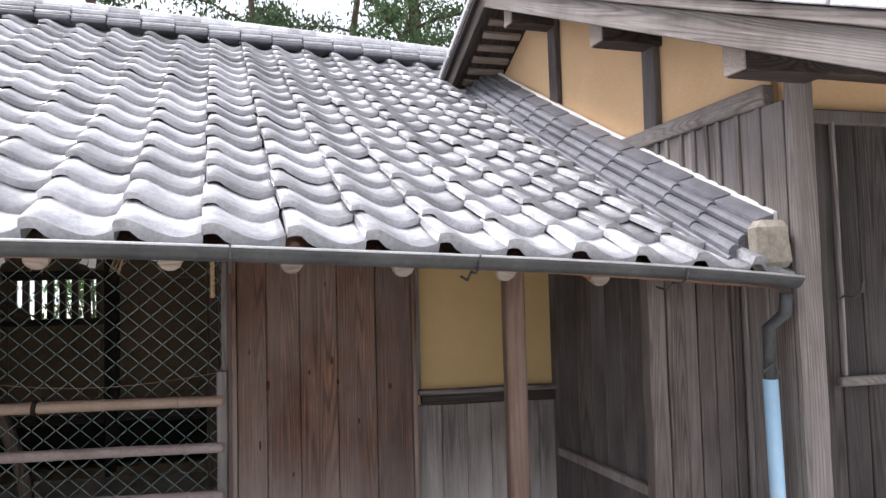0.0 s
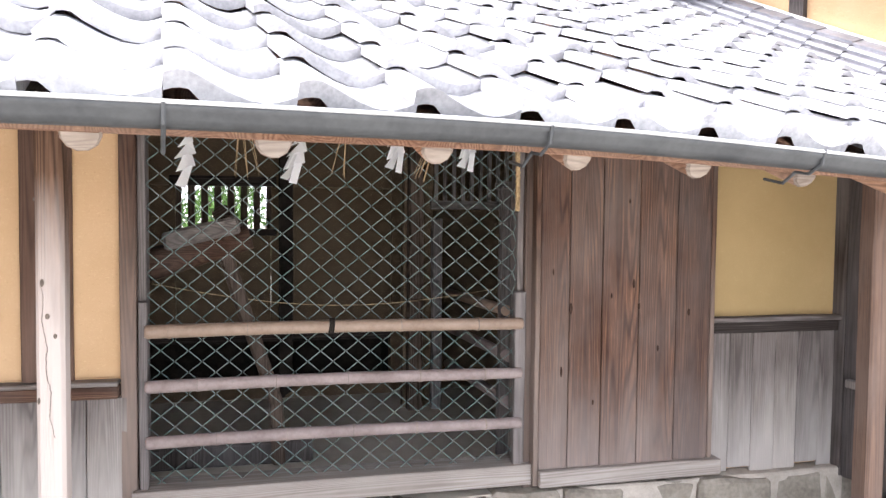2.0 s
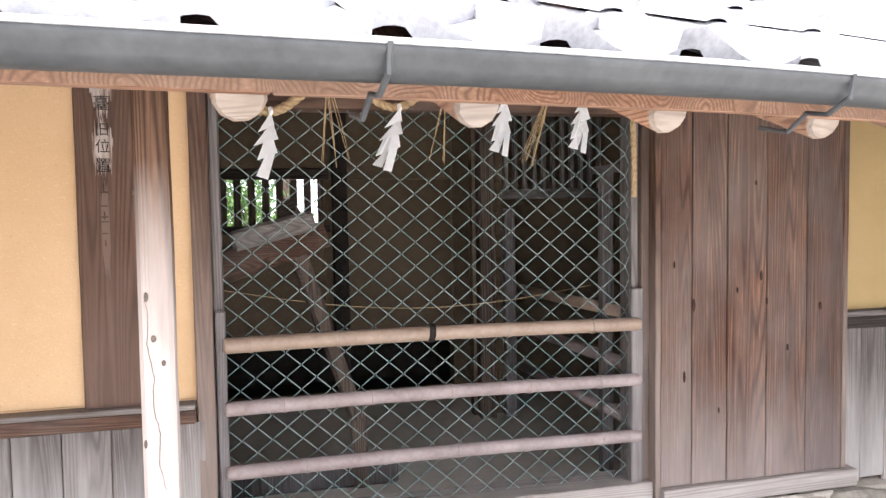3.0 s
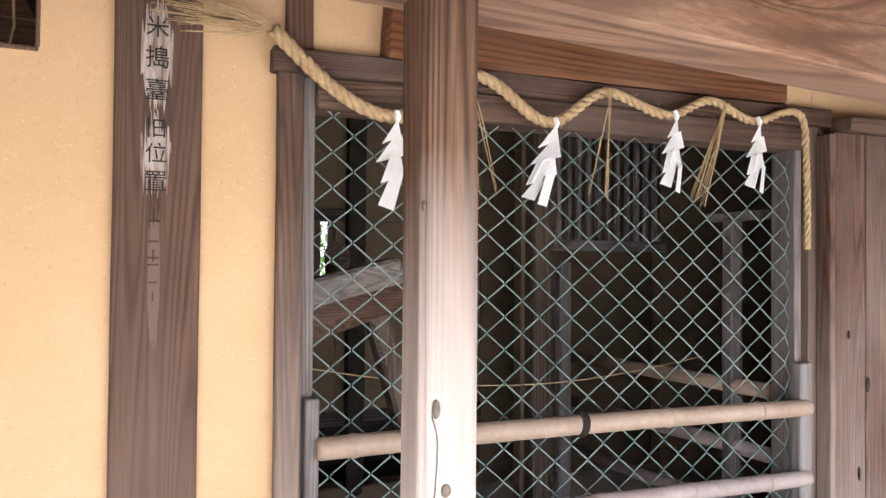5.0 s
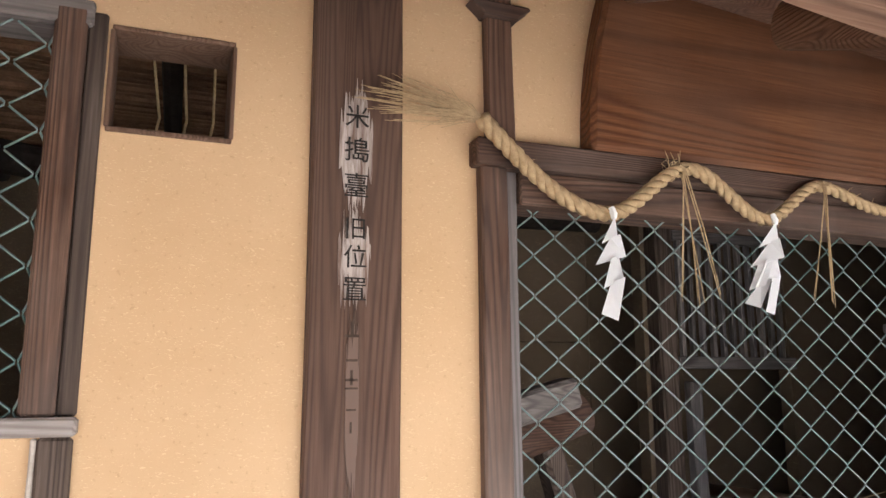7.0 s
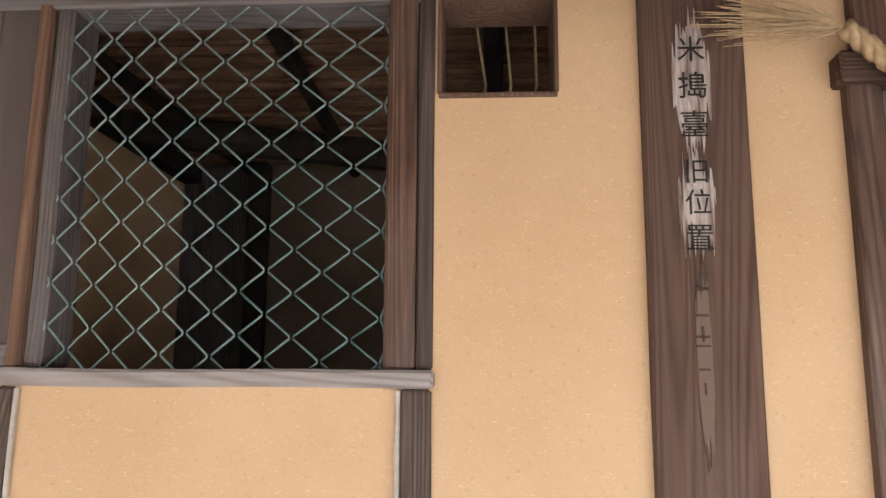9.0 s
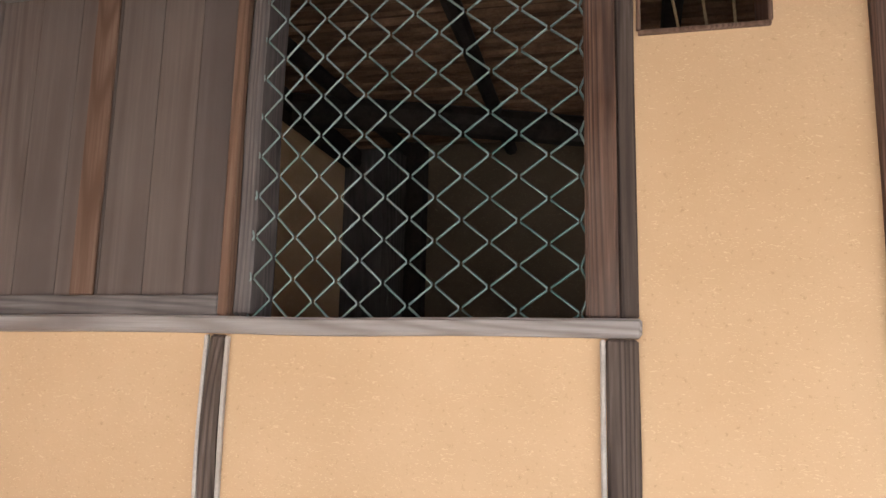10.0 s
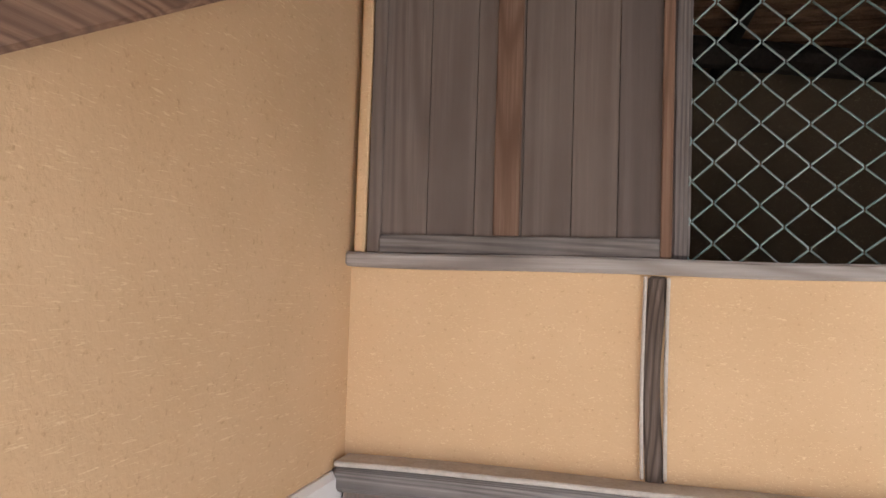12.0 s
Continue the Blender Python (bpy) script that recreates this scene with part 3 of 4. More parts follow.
def knot(x, y, z, w, h, parent, material=M_KNOT):
    """A dark, slightly raised knot in a board."""
    bm = bmesh.new()
    bmesh.ops.create_uvsphere(bm, u_segments=10, v_segments=6, radius=1)
    bmesh.ops.transform(bm, matrix=Matrix.Translation((x, y, z)) @ Matrix.Diagonal((w * 0.8, 0.004, h * 1.3, 1)), verts=bm.verts)
    part("knot", bm, material, parent, "dark wood knot", True)


for x, z, w, h in ((1.974, 1.09, 0.012, 0.022), (2.31, 1.21, 0.009, 0.018), (2.34, 1.095, 0.008, 0.013), (2.19, 1.15, 0.006, 0.011), (2.62, 1.06, 0.010, 0.014), (1.88, 1.27, 0.005, 0.012), (1.93, 0.78, 0.007, 0.02), (2.45, 0.88, 0.007, 0.012), (2.10, 0.62, 0.006, 0.010), (2.28, 1.62, 0.006, 0.009)):
    knot(x - 0.014, -0.0905, z - 0.02, w, h, planks)
post_l = bpy.data.objects["eave_post"]
for x, z, w, h in ((-0.108, 1.318, 0.008, 0.011), (-0.095, 1.222, 0.010, 0.008), (-0.075, 1.165, 0.008, 0.007), (-0.12, 0.98, 0.006, 0.010), (-0.126, 1.555, 0.004, 0.006)):
    knot(x - 0.005, -1.1605, z, w * 0.8, h * 0.8, post_l, M_POSTKNOT)


bm = bmesh.new()
old = None
for i in range(41):
    z = 1.31 - i * 0.011
    x = -0.118 + 0.03 * i / 40 + 0.004 * math.sin(i * 0.5) + random.uniform(-0.0015, 0.0015)
    w = 0.0003 + 0.0008 * math.sin(math.pi * i / 40) * random.uniform(0.5, 1.1)
    q = [bm.verts.new((x + s * w, y, z)) for s in (-1, 1) for y in (-1.1612, -1.159)]
    if old:
        for f, g in ((0, 1), (1, 3), (3, 2), (2, 0)):
            bm.faces.new((old[f], old[g], q[g], q[f]))
    old = q
bmesh.ops.recalc_face_normals(bm, faces=bm.faces)
part("crack", bm, M_POSTKNOT, post_l, "drying crack down the post")

# ---------------------------------------------------------------- roof
bm = bmesh.new()
nu, nv = 16, 10
grid = [[[bm.verts.new(uv(U0 + (U1 - U0) * i / nu, v, roof_z(U0 + (U1 - U0) * i / nu, v) - dz)) for j in range(nv + 1) for v in (EAVE_V + 0.03 + (RIDGE_V - EAVE_V - 0.03) * j / nv,)] for i in range(nu + 1)] for dz in (0.026, 0.056)]
for a in range(2):
    for i in range(nu):
        for j in range(nv):
            q = (grid[a][i][j], grid[a][i + 1][j], grid[a][i + 1][j + 1], grid[a][i][j + 1])
            bm.faces.new(q if a == 0 else q[::-1])
for j in range(nv):
    bm.faces.new((grid[0][0][j], grid[0][0][j + 1], grid[1][0][j + 1], grid[1][0][j]))
    bm.faces.new((grid[0][nu][j + 1], grid[0][nu][j], grid[1][nu][j], grid[1][nu][j + 1]))
for i in range(nu):
    bm.faces.new((grid[0][i + 1][0], grid[0][i][0], grid[1][i][0], grid[1][i + 1][0]))
    bm.faces.new((grid[0][i][nv], grid[0][i + 1][nv], grid[1][i + 1][nv], grid[1][i][nv]))
tagged(part("roof_boarding", bm, M_REDY, None), "reddish roof boarding seen below the eave", "roof boarding", kind="structure")
bm = bmesh.new()
q = [bm.verts.new(uv(u, v, z)) for u, v, z in ((U0, RIDGE_V, 3.84), (U1, RIDGE_V, 3.74), (U1, 6.2, 2.45), (U0, 6.2, 2.45))]
bm.faces.new(q)
bmesh.ops.solidify(bm, geom=bm.faces[:], thickness=0.06)
tagged(part("roof_back", bm, M_COPE, None), "rear slope of the tiled farmhouse roof", "roof", kind="structure")

TW = 0.262                                   # width a tile covers
ROWS = 18


def tile_profile(s):
    """Height of the pan tile across its width: a roll at one edge, then a broad trough."""
    if s < 0.16:
        return 0.046 + 0.014 * math.sin(s / 0.16 * math.pi * 0.5 + 0.4)
    k = (s - 0.16) / 0.84
    return 0.060 - 0.058 * math.sin(min(1.0, k / 0.72) * math.pi / 2) ** 1.25 + 0.022 * max(0, (k - 0.72) / 0.28) ** 1.5


def tile_mesh(length, lip, name):
    """One pan tile, 1 cm over its neighbour, its lower edge thick; lip: the hanging rim of an eave tile."""
    bm = bmesh.new()
    ss = [0.0, 0.06, 0.12, 0.18, 0.27, 0.38, 0.50, 0.64, 0.78, 0.90, 1.0]
    th = 0.031
    rows = []
    for y, up in ((0.0, 0.036), (length, 0.0)):
        rows.append(([bm.verts.new((s * (TW + 0.004) - TW / 2, y, tile_profile(s) + up)) for s in ss],
                     [bm.verts.new((s * (TW + 0.004) - TW / 2, y + (0.004 if y == 0 else 0), tile_profile(s) + up - (lip if y == 0 and lip else th) * (1.0 if s > 0.2 else 0.75))) for s in ss]))
    (t0, b0), (t1, b1) = rows
    for k in range(len(ss) - 1):
        bm.faces.new((t0[k], t0[k + 1], t1[k + 1], t1[k])).smooth = True
        bm.faces.new((b0[k], b0[k + 1], t0[k + 1], t0[k]))
    bm.faces.new((b0[0], t0[0], t1[0], b1[0]))
    bm.faces.new((t0[-1], b0[-1], b1[-1], t1[-1]))
    me = bpy.data.meshes.new(name)
    bm.to_mesh(me)
    bm.free()
    me.materials.append(M_TILE)
    return me


PITCH = (RIDGE_V - EAVE_V + 0.03) / ROWS
slope_len = PITCH * 1.12
ROOF = tagged(empty("roof_front"), "grey clay pan-tile roof slope, weathered pale", "tiled roof", kind="structure")
tile_me = [tile_mesh(slope_len + 0.05, 0, "tile"), tile_mesh(slope_len + 0.05, 0.052, "eave_tile")]
bulk = bmesh.new()
count = 0
cols = 24
for c in range(cols):
    u = 0.160 + TW * (c - 8)
    if u > U1 - 0.02:
        continue
    for r in range(ROWS):
        v = EAVE_V - 0.05 + PITCH * r
        a, b = uv(u, v, roof_z(u, v)), uv(u, v + 0.1, roof_z(u, v + 0.1))
        side_d = (uv(u + 0.1, v, roof_z(u + 0.1, v)) - uv(u - 0.1, v, roof_z(u - 0.1, v))).normalized()
        d = (b - a).normalized()
        nrm = side_d.cross(d).normalized()
        m = Matrix((side_d, d, nrm)).transposed().to_4x4()
        m.translation = a + nrm * (0.012 + random.uniform(0, 0.006)) + side_d * random.uniform(-0.006, 0.006)
        m = m @ pose(0, 0, 0, random.uniform(-0.8, 0.8), random.uniform(-1.0, 1.0), random.uniform(-0.9, 0.9))
        me = tile_me[1 if r == 0 else 0]
        if r < 14 and u > -0.7 and r < 6 + 3.4 * (u + 0.7) or r == 0:
            ob = new("eave_tile" if r == 0 else "tile", me)
            ob.parent = ROOF
            ob.matrix_basis = m
            count += 1
        else:
            tmp = bmesh.new()
            tmp.from_mesh(me)
            tmp.transform(m)
            tm = bpy.data.meshes.new("t")
            tmp.to_mesh(tm)
            tmp.free()
            bulk.from_mesh(tm)
            bpy.data.meshes.remove(tm)
ob = part("upper_tiles", bulk, M_TILE, ROOF)
ob["kind"] = "stuff"
# ridge: flat noshi courses, a round cap
for k, (w, z0, z1, mt) in enumerate(((0.20, 0.02, 0.06, M_COPE), (0.17, 0.065, 0.10, M_TILE), (0.15, 0.105, 0.15, M_TILE))):
    n = 24
    for i in range(n):
        ua, ub = U0 + (U1 + 0.1 - U0) * i / n, U0 + (U1 + 0.1 - U0) * (i + 1) / n - 0.006
        za = roof_z(ua, RIDGE_V)
        part("ridge_tile", solid(ua, ub, RIDGE_V - w, RIDGE_V + w, za + z0, za + z1 - 0.004, 0.008, 0, 0, ROT), mt, ROOF)
n = 26
for i in range(n):
    ua, ub = U0 + (U1 + 0.1 - U0) * i / n, U0 + (U1 + 0.1 - U0) * (i + 1) / n + 0.01
    za = roof_z(ua, RIDGE_V) + 0.17
    part("ridge_cap", tube([uv(ua, RIDGE_V, za), uv(ub, RIDGE_V, za - 0.004)], [0.085, 0.078], 12), M_TILE, ROOF, smooth=False)

# ---------------------------------------------------------------- gutter
GV = -0.865
gut = tagged(empty("gutter"), "dark grey metal half-round gutter along the eave", "gutter", kind="structure")
bm = bmesh.new()
us = [U0 + 0.1 + (4.15 - U0 - 0.1) * i / 40 for i in range(41)]
prof = [(0.046 * math.cos(a), 0.041 * math.sin(a)) for a in (math.pi + math.pi * k / 10 for k in range(11))]
prof = [(-0.052, 0.004), (-0.052, -0.006)] + prof[1:-1] + [(0.046, 0.0)]
inner = [(x * 0.93, z * 0.93 + 0.002) for x, z in prof[::-1]]
loop = prof + inner
rings = [[bm.verts.new(uv(u, GV + x, eave_z(u) - 0.010 + z + 0.005 * math.sin(u * 2.1))) for x, z in loop] for u in us]
for a, b in zip(rings, rings[1:]):
    for k in range(len(loop)):
        bm.faces.new((a[k], b[k], b[(k + 1) % len(loop)], a[(k + 1) % len(loop)]))
bm.faces.new(rings[0])
bm.faces.new(rings[-1][::-1])
part("trough", bm, M_GUTTER, gut, smooth=True)
# Bead along the front lip; its bright line is painted, not reflected.
part("rim", tube([uv(u, GV - 0.052, eave_z(u) - 0.004 + 0.005 * math.sin(u * 2.1)) for u in us], 0.005, 6), M_RIM, gut, "rolled rim, pale to carry its highlight", True)
for i in range(9):
    u = -2.2 + i * 0.83
    z = eave_z(u) - 0.012
    part("bracket", tube([uv(u, GV + 0.16, z - 0.06), uv(u, GV + 0.09, z - 0.075), uv(u, GV + 0.045, z - 0.045), uv(u, GV, z - 0.053), uv(u, GV - 0.045, z - 0.03), uv(u, GV - 0.054, z + 0.010)], 0.005, 6), M_GUTTER, gut, "bent metal bracket")
# downpipe
down = tagged(empty("downpipe"), "grey metal downpipe running into a blue plastic pipe", "downpipe", kind="structure")
part("upper_pipe", tube([uv(4.10, GV, 1.50), uv(4.10, GV + 0.01, 1.42), uv(4.08, -0.78, 1.36), uv(4.08, -0.775, 1.13)], 0.026, 12), M_GUTTER, down, "grey metal pipe", True)
part("lower_pipe", tube([uv(4.08, -0.775, 1.15), uv(4.10, -0.775, -0.02)], 0.031, 12), M_BLUE, down, "pale blue plastic pipe", True)
part("clamp", tube([uv(4.03, -0.79, 1.18), uv(4.08, -0.80, 1.22), uv(4.12, -0.79, 1.16)], 0.005, 6), M_GUTTER, down)

# ---------------------------------------------------------------- rafters
for k in range(-5, 9):
    u = 0.125 + 0.408 * k
    z0 = eave_z(u) - 0.040
    pts = [uv(u, v, z0 + 0.42 * (v + 0.65)) for v in (-0.65, 0.0, 0.55)]
    bm = tube(pts, [0.044, 0.05, 0.052], 12)
    ob = part("rafter", bm, M_REDY, None, smooth=True)
    tagged(ob, "round log rafter with a pale sawn end", "rafter", group="rafters under the eave", kind="structure")
    d = (pts[1] - pts[0]).normalized()
    part("end_face", tube([pts[0] - d * 0.010, pts[0] + d * 0.002], [0.038, 0.0445], 12), M_PALE, ob, "pale sawn log end")

fascia = tagged(empty("fascia_board"), "reddish eave board lying on the rafter ends", "eave board", kind="structure")
for i in range(8):
    ua, ub = U0 + 0.02 + 0.79 * i, U0 + 0.02 + 0.79 * (i + 1) - 0.003
    bm = solid(ua, ub, -0.715, -0.685, 0.0, 0.05, 0.003, 0.001, 4)
    for q in bm.verts:
        q.co = uv(q.co.x, q.co.y, eave_z(q.co.x) - 0.044 + q.co.z)
    part("board", bm, M_REDH, fascia)

# timber sloping along the side wall, under the roof
bm = solid(-2.457, -2.40, 0, 1, 0, 0.17, 0.01)
for v in bm.verts:
    y = -1.55 + v.co.y * 1.57
    v.co = Vector((v.co.x, y, 2.14 + 0.52 * y + v.co.z))
tagged(part("verge_rafter", bm, M_REDY, None), "reddish timber sloping up along the side wall", "rafter", kind="structure")

# ---------------------------------------------------------------- neighbouring house
GU = 4.21


def gable_roof_z(v):
    return 3.75 - 0.44 * abs(v - 1.68)


nb = tagged(empty("neighbour_house"), "adjoining house with ochre gable panels and dark boards", "house", kind="structure")
bm = bmesh.new()
pts = [(-0.70, -0.05), (4.4, -0.05), (4.4, gable_roof_z(4.4) - 0.1), (1.68, gable_roof_z(1.68) - 0.1), (-0.70, gable_roof_z(-0.7) - 0.1)]
f0, f1 = ([bm.verts.new(uv(u, v, z)) for v, z in pts] for u in (GU + 0.015, GU + 0.14))
bm.faces.new(f0)
bm.faces.new(f1[::-1])
for k in range(5):
    bm.faces.new((f0[k], f1[k], f1[(k + 1) % 5], f0[(k + 1) % 5]))
bmesh.ops.recalc_face_normals(bm, faces=bm.faces)
part("gable_plaster", bm, M_PLASTER, nb, "ochre gable plaster")
part("front_plaster", solid(GU + 0.05, 8.0, -0.74, -0.61, 0.0, 2.58, 0.003, 0, 0, ROT), M_PLASTER, nb)


def nb_part(name, u0, u1, v0, v1, z0, z1, material, rough=0.004, cuts=6, bevel=0.006):
    return part(name, solid(u0, u1, v0, v1, z0, z1, bevel, rough, cuts, ROT), material, nb)


nb_part("corner_post", GU - 0.03, GU + 0.095, -0.86, -0.80, 0.0, 2.50, M_GREYV, 0.005, 14, 0.02)
nb_part("post", GU - 0.03, GU + 0.014, 0.12, 0.24, 2.26, 2.92, M_DARKV)
nb_part("post", GU - 0.03, GU + 0.014, 1.31, 1.43, 2.6, 3.5, M_DARKV)
nb_part("trim", GU - 0.05, GU + 0.012, -0.72, 0.75, 2.31, 2.40, M_GREYY)
v = -0.798
while v < 0.6:
    w = random.uniform(0.09, 0.15)
    nb_part("board", GU - 0.022, GU + 0.012, v, v + w - 0.006, 0.0, 2.31, M_GREYV, 0.003, 5, 0.004)
    nb_part("cover_strip", GU - 0.038, GU - 0.023, v + w - 0.018, v + w + 0.010, 0.0, 2.31, M_GREYV, 0.003, 5, 0.004)
    v += w
for k, vv in enumerate((-0.92, 0.16, 1.38)):
    z = gable_roof_z(vv) - 0.155
    ob = nb_part("purlin", GU - 0.34, GU + 0.05, vv - 0.065, vv + 0.065, z - 0.085, z + 0.085, M_DARKX, 0.002, 2)
    part("end_grain", solid(GU - 0.352, GU - 0.341, vv - 0.063, vv + 0.063, z - 0.082, z + 0.082, 0.004, 0, 0, ROT), M_PALE, ob, "pale weathered end")


def slope_board(name, u0, u1, va, vb, top, thick, material):
    """A board lying in the slope of the gable roof, its grain along the slope."""
    za, zb = gable_roof_z(va), gable_roof_z(vb)
    run = math.hypot(vb - va, zb - za)
    ob = part(name, solid(u0, u1, 0, run, top - thick, top, 0.004 if thick > 0.02 else 0.0), material, None)
    ob.parent = nb
    ob.matrix_basis = ROT @ Matrix.Translation((0, va, za)) @ Matrix.Rotation(math.atan2(zb - za, vb - va), 4, "X")
    return ob


for va, vb, wood_b in ((-1.72, 1.68, M_GREYY), (1.68, 4.6, M_DARKY)):
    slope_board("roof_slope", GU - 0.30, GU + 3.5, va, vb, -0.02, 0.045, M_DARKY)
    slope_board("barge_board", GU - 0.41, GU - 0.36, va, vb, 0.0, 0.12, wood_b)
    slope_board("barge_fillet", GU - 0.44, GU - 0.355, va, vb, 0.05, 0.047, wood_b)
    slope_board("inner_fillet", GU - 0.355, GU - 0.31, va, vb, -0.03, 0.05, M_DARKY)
    n = int(abs(vb - va) / 0.24)
    for i in range(n):
        a, b = va + (vb - va) * i / n, va + (vb - va) * (i + 1) / n - 0.008
        slope_board("verge_tile", GU - 0.46, GU - 0.15, a, b, 0.10, 0.045, M_TILE)
    slope_board("roof_tiles", GU - 0.145, GU + 3.5, va, vb, 0.09, 0.10, M_COPE)
for i in range(14):
    v = 1.86 + i * 0.13
    slope_board("lath", GU - 0.31, GU + 0.0, v, v + 0.055, -0.068, 0.028, M_PALE)
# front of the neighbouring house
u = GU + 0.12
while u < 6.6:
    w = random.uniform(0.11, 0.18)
    nb_part("board", u, u + w - 0.005, -0.78, -0.743, 0.0, 2.25, M_FRONTBOARD, 0.003, 6, 0.004)
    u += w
nb_part("batten", GU + 0.20, 6.6, -0.815, -0.782, 1.10, 1.14, M_GREYH, 0.003, 8)
nb_part("batten", GU + 0.225, GU + 0.243, -0.81, -0.782, 1.145, 2.24, M_GREYV, 0.003, 8)
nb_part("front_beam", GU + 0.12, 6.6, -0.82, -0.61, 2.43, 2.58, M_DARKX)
nb_part("head_rail", GU + 0.12, 6.6, -0.81, -0.744, 2.22, 2.28, M_DARKV)

# flashing tiles where the roof meets the gable wall: stepped dark courses and a bright mortar edge
cope = tagged(empty("flashing"), "dark stepped coping tiles with a white mortar edge", "roof flashing", kind="structure")
n = 15
VA, VB = -0.74, 3.2
for i in range(n):
    va = VA + (VB - VA) * i / n
    vb = VA + (VB - VA) * (i + 1) / n + 0.02
    for uc, h, r in ((3.965, 0.100, 0.030), (4.012, 0.142, 0.029), (4.058, 0.184, 0.029)):
        za, zb = roof_z(4.1, va) + h, roof_z(4.1, vb) + h
        part("coping_tile", tube([uv(uc, va, za + 0.004), uv(uc, vb, zb - 0.004)], [r, r * 0.94], 10), M_COPE, cope)
    bm = solid(4.075, 4.168, 0, 1, -0.07, 0, 0.0)
    for q in bm.verts:
        k = q.co.y
        q.co = uv(q.co.x, va + (vb - va) * k, q.co.z + roof_z(4.1, va + (vb - va) * k) + 0.225 + 0.28 * (q.co.x - 4.075) + 0.008 * (1 - k))
    part("coping_tile", bm, M_COPE, cope)
    bm = solid(3.93, 4.10, 0, 1, -0.05, 0.0, 0.0)
    for q in bm.verts:
        k = q.co.y
        q.co = uv(q.co.x, va + (vb - va) * k, q.co.z + roof_z(4.1, va + (vb - va) * k) + 0.075 + 0.9 * max(0, q.co.x - 3.96))
    part("bedding", bm, M_COPE, cope)
    bm = solid(4.166, 4.195, 0, 1, -0.05, 0, 0.004, 0.006, 2)
    for q in bm.verts:
        k = q.co.y
        q.co = uv(q.co.x, va + (vb - va) * k, q.co.z + roof_z(4.1, va + (vb - va) * k) + 0.268)
    part("mortar", bm, M_WHITE, cope, "white mortar edge")
part("end_tile", solid(4.00, 4.165, -0.86, -0.742, 1.60, 1.815, 0.03, 0.03, 3, ROT), M_STONE, cope, "pale lichen-covered end tile")

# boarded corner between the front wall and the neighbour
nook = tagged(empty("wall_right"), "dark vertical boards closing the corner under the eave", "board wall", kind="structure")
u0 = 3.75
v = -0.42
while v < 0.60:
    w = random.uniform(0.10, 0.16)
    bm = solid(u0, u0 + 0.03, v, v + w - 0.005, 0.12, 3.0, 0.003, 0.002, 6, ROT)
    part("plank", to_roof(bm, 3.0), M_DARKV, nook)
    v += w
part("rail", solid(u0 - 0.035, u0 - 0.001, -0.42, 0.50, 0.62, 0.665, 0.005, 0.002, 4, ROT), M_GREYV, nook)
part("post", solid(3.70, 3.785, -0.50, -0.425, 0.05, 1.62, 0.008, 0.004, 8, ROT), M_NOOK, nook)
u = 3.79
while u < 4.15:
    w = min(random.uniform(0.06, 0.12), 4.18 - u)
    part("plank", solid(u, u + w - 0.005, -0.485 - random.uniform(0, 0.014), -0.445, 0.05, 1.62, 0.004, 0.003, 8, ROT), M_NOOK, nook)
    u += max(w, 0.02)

# ---------------------------------------------------------------- room behind the mesh
room = tagged(empty("wall_inner"), "ochre plastered back walls of the work room, mostly darkened in colour for shade", "wall", kind="structure")


# Walls default to the darkened plaster, which carries the room's shade.
def inner(name, x0, x1, y0, y1, z0, z1, material=M_SHADEDPLASTER):
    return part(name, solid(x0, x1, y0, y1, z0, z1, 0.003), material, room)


def sealed(name, x0, x1, y0, y1, z0, material=M_SHADEDPLASTER):
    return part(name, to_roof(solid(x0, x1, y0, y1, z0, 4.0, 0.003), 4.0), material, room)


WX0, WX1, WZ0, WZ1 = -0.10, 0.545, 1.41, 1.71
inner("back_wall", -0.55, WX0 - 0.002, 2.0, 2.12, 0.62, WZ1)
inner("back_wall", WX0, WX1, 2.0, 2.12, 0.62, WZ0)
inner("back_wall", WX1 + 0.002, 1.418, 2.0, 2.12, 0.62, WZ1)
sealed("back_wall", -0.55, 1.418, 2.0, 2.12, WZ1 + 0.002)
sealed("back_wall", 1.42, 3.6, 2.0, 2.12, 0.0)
# Recess under the back wall: the gap's shade is put into its near-black faces.
part("recess_back", solid(-0.62, 1.5, 2.62, 2.68, 0.0, 0.75, 0.0), M_NEARBLACK, room)
part("recess_top", solid(-0.62, 1.5, 2.122, 2.618, 0.62, 0.70, 0.0), M_NEARBLACK, room)
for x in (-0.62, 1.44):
    part("recess_side", solid(x, x + 0.06, 2.122, 2.618, 0.0, 0.618, 0.0), M_NEARBLACK, room)
part("recess_floor", solid(-0.56, 1.438, 2.05, 2.618, 0.0, 0.22, 0.0), M_NEARBLACK, room)
part("floor_kerb", solid(-0.55, 1.418, 1.93, 2.048, 0.15, 0.285, 0.01, 0.004, 8), M_SHADEDPLASTER, room)
part("wall_foot_beam", solid(-0.55, 1.418, 1.97, 1.998, 0.60, 0.68, 0.006, 0.003, 8), M_DARKX, room)
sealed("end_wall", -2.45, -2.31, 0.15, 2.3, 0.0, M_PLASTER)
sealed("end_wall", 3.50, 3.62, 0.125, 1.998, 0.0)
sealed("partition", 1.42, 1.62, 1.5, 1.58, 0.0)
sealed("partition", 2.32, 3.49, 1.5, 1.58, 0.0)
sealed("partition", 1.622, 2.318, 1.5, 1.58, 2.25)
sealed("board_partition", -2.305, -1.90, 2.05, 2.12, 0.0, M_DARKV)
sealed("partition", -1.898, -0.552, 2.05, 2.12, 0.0)
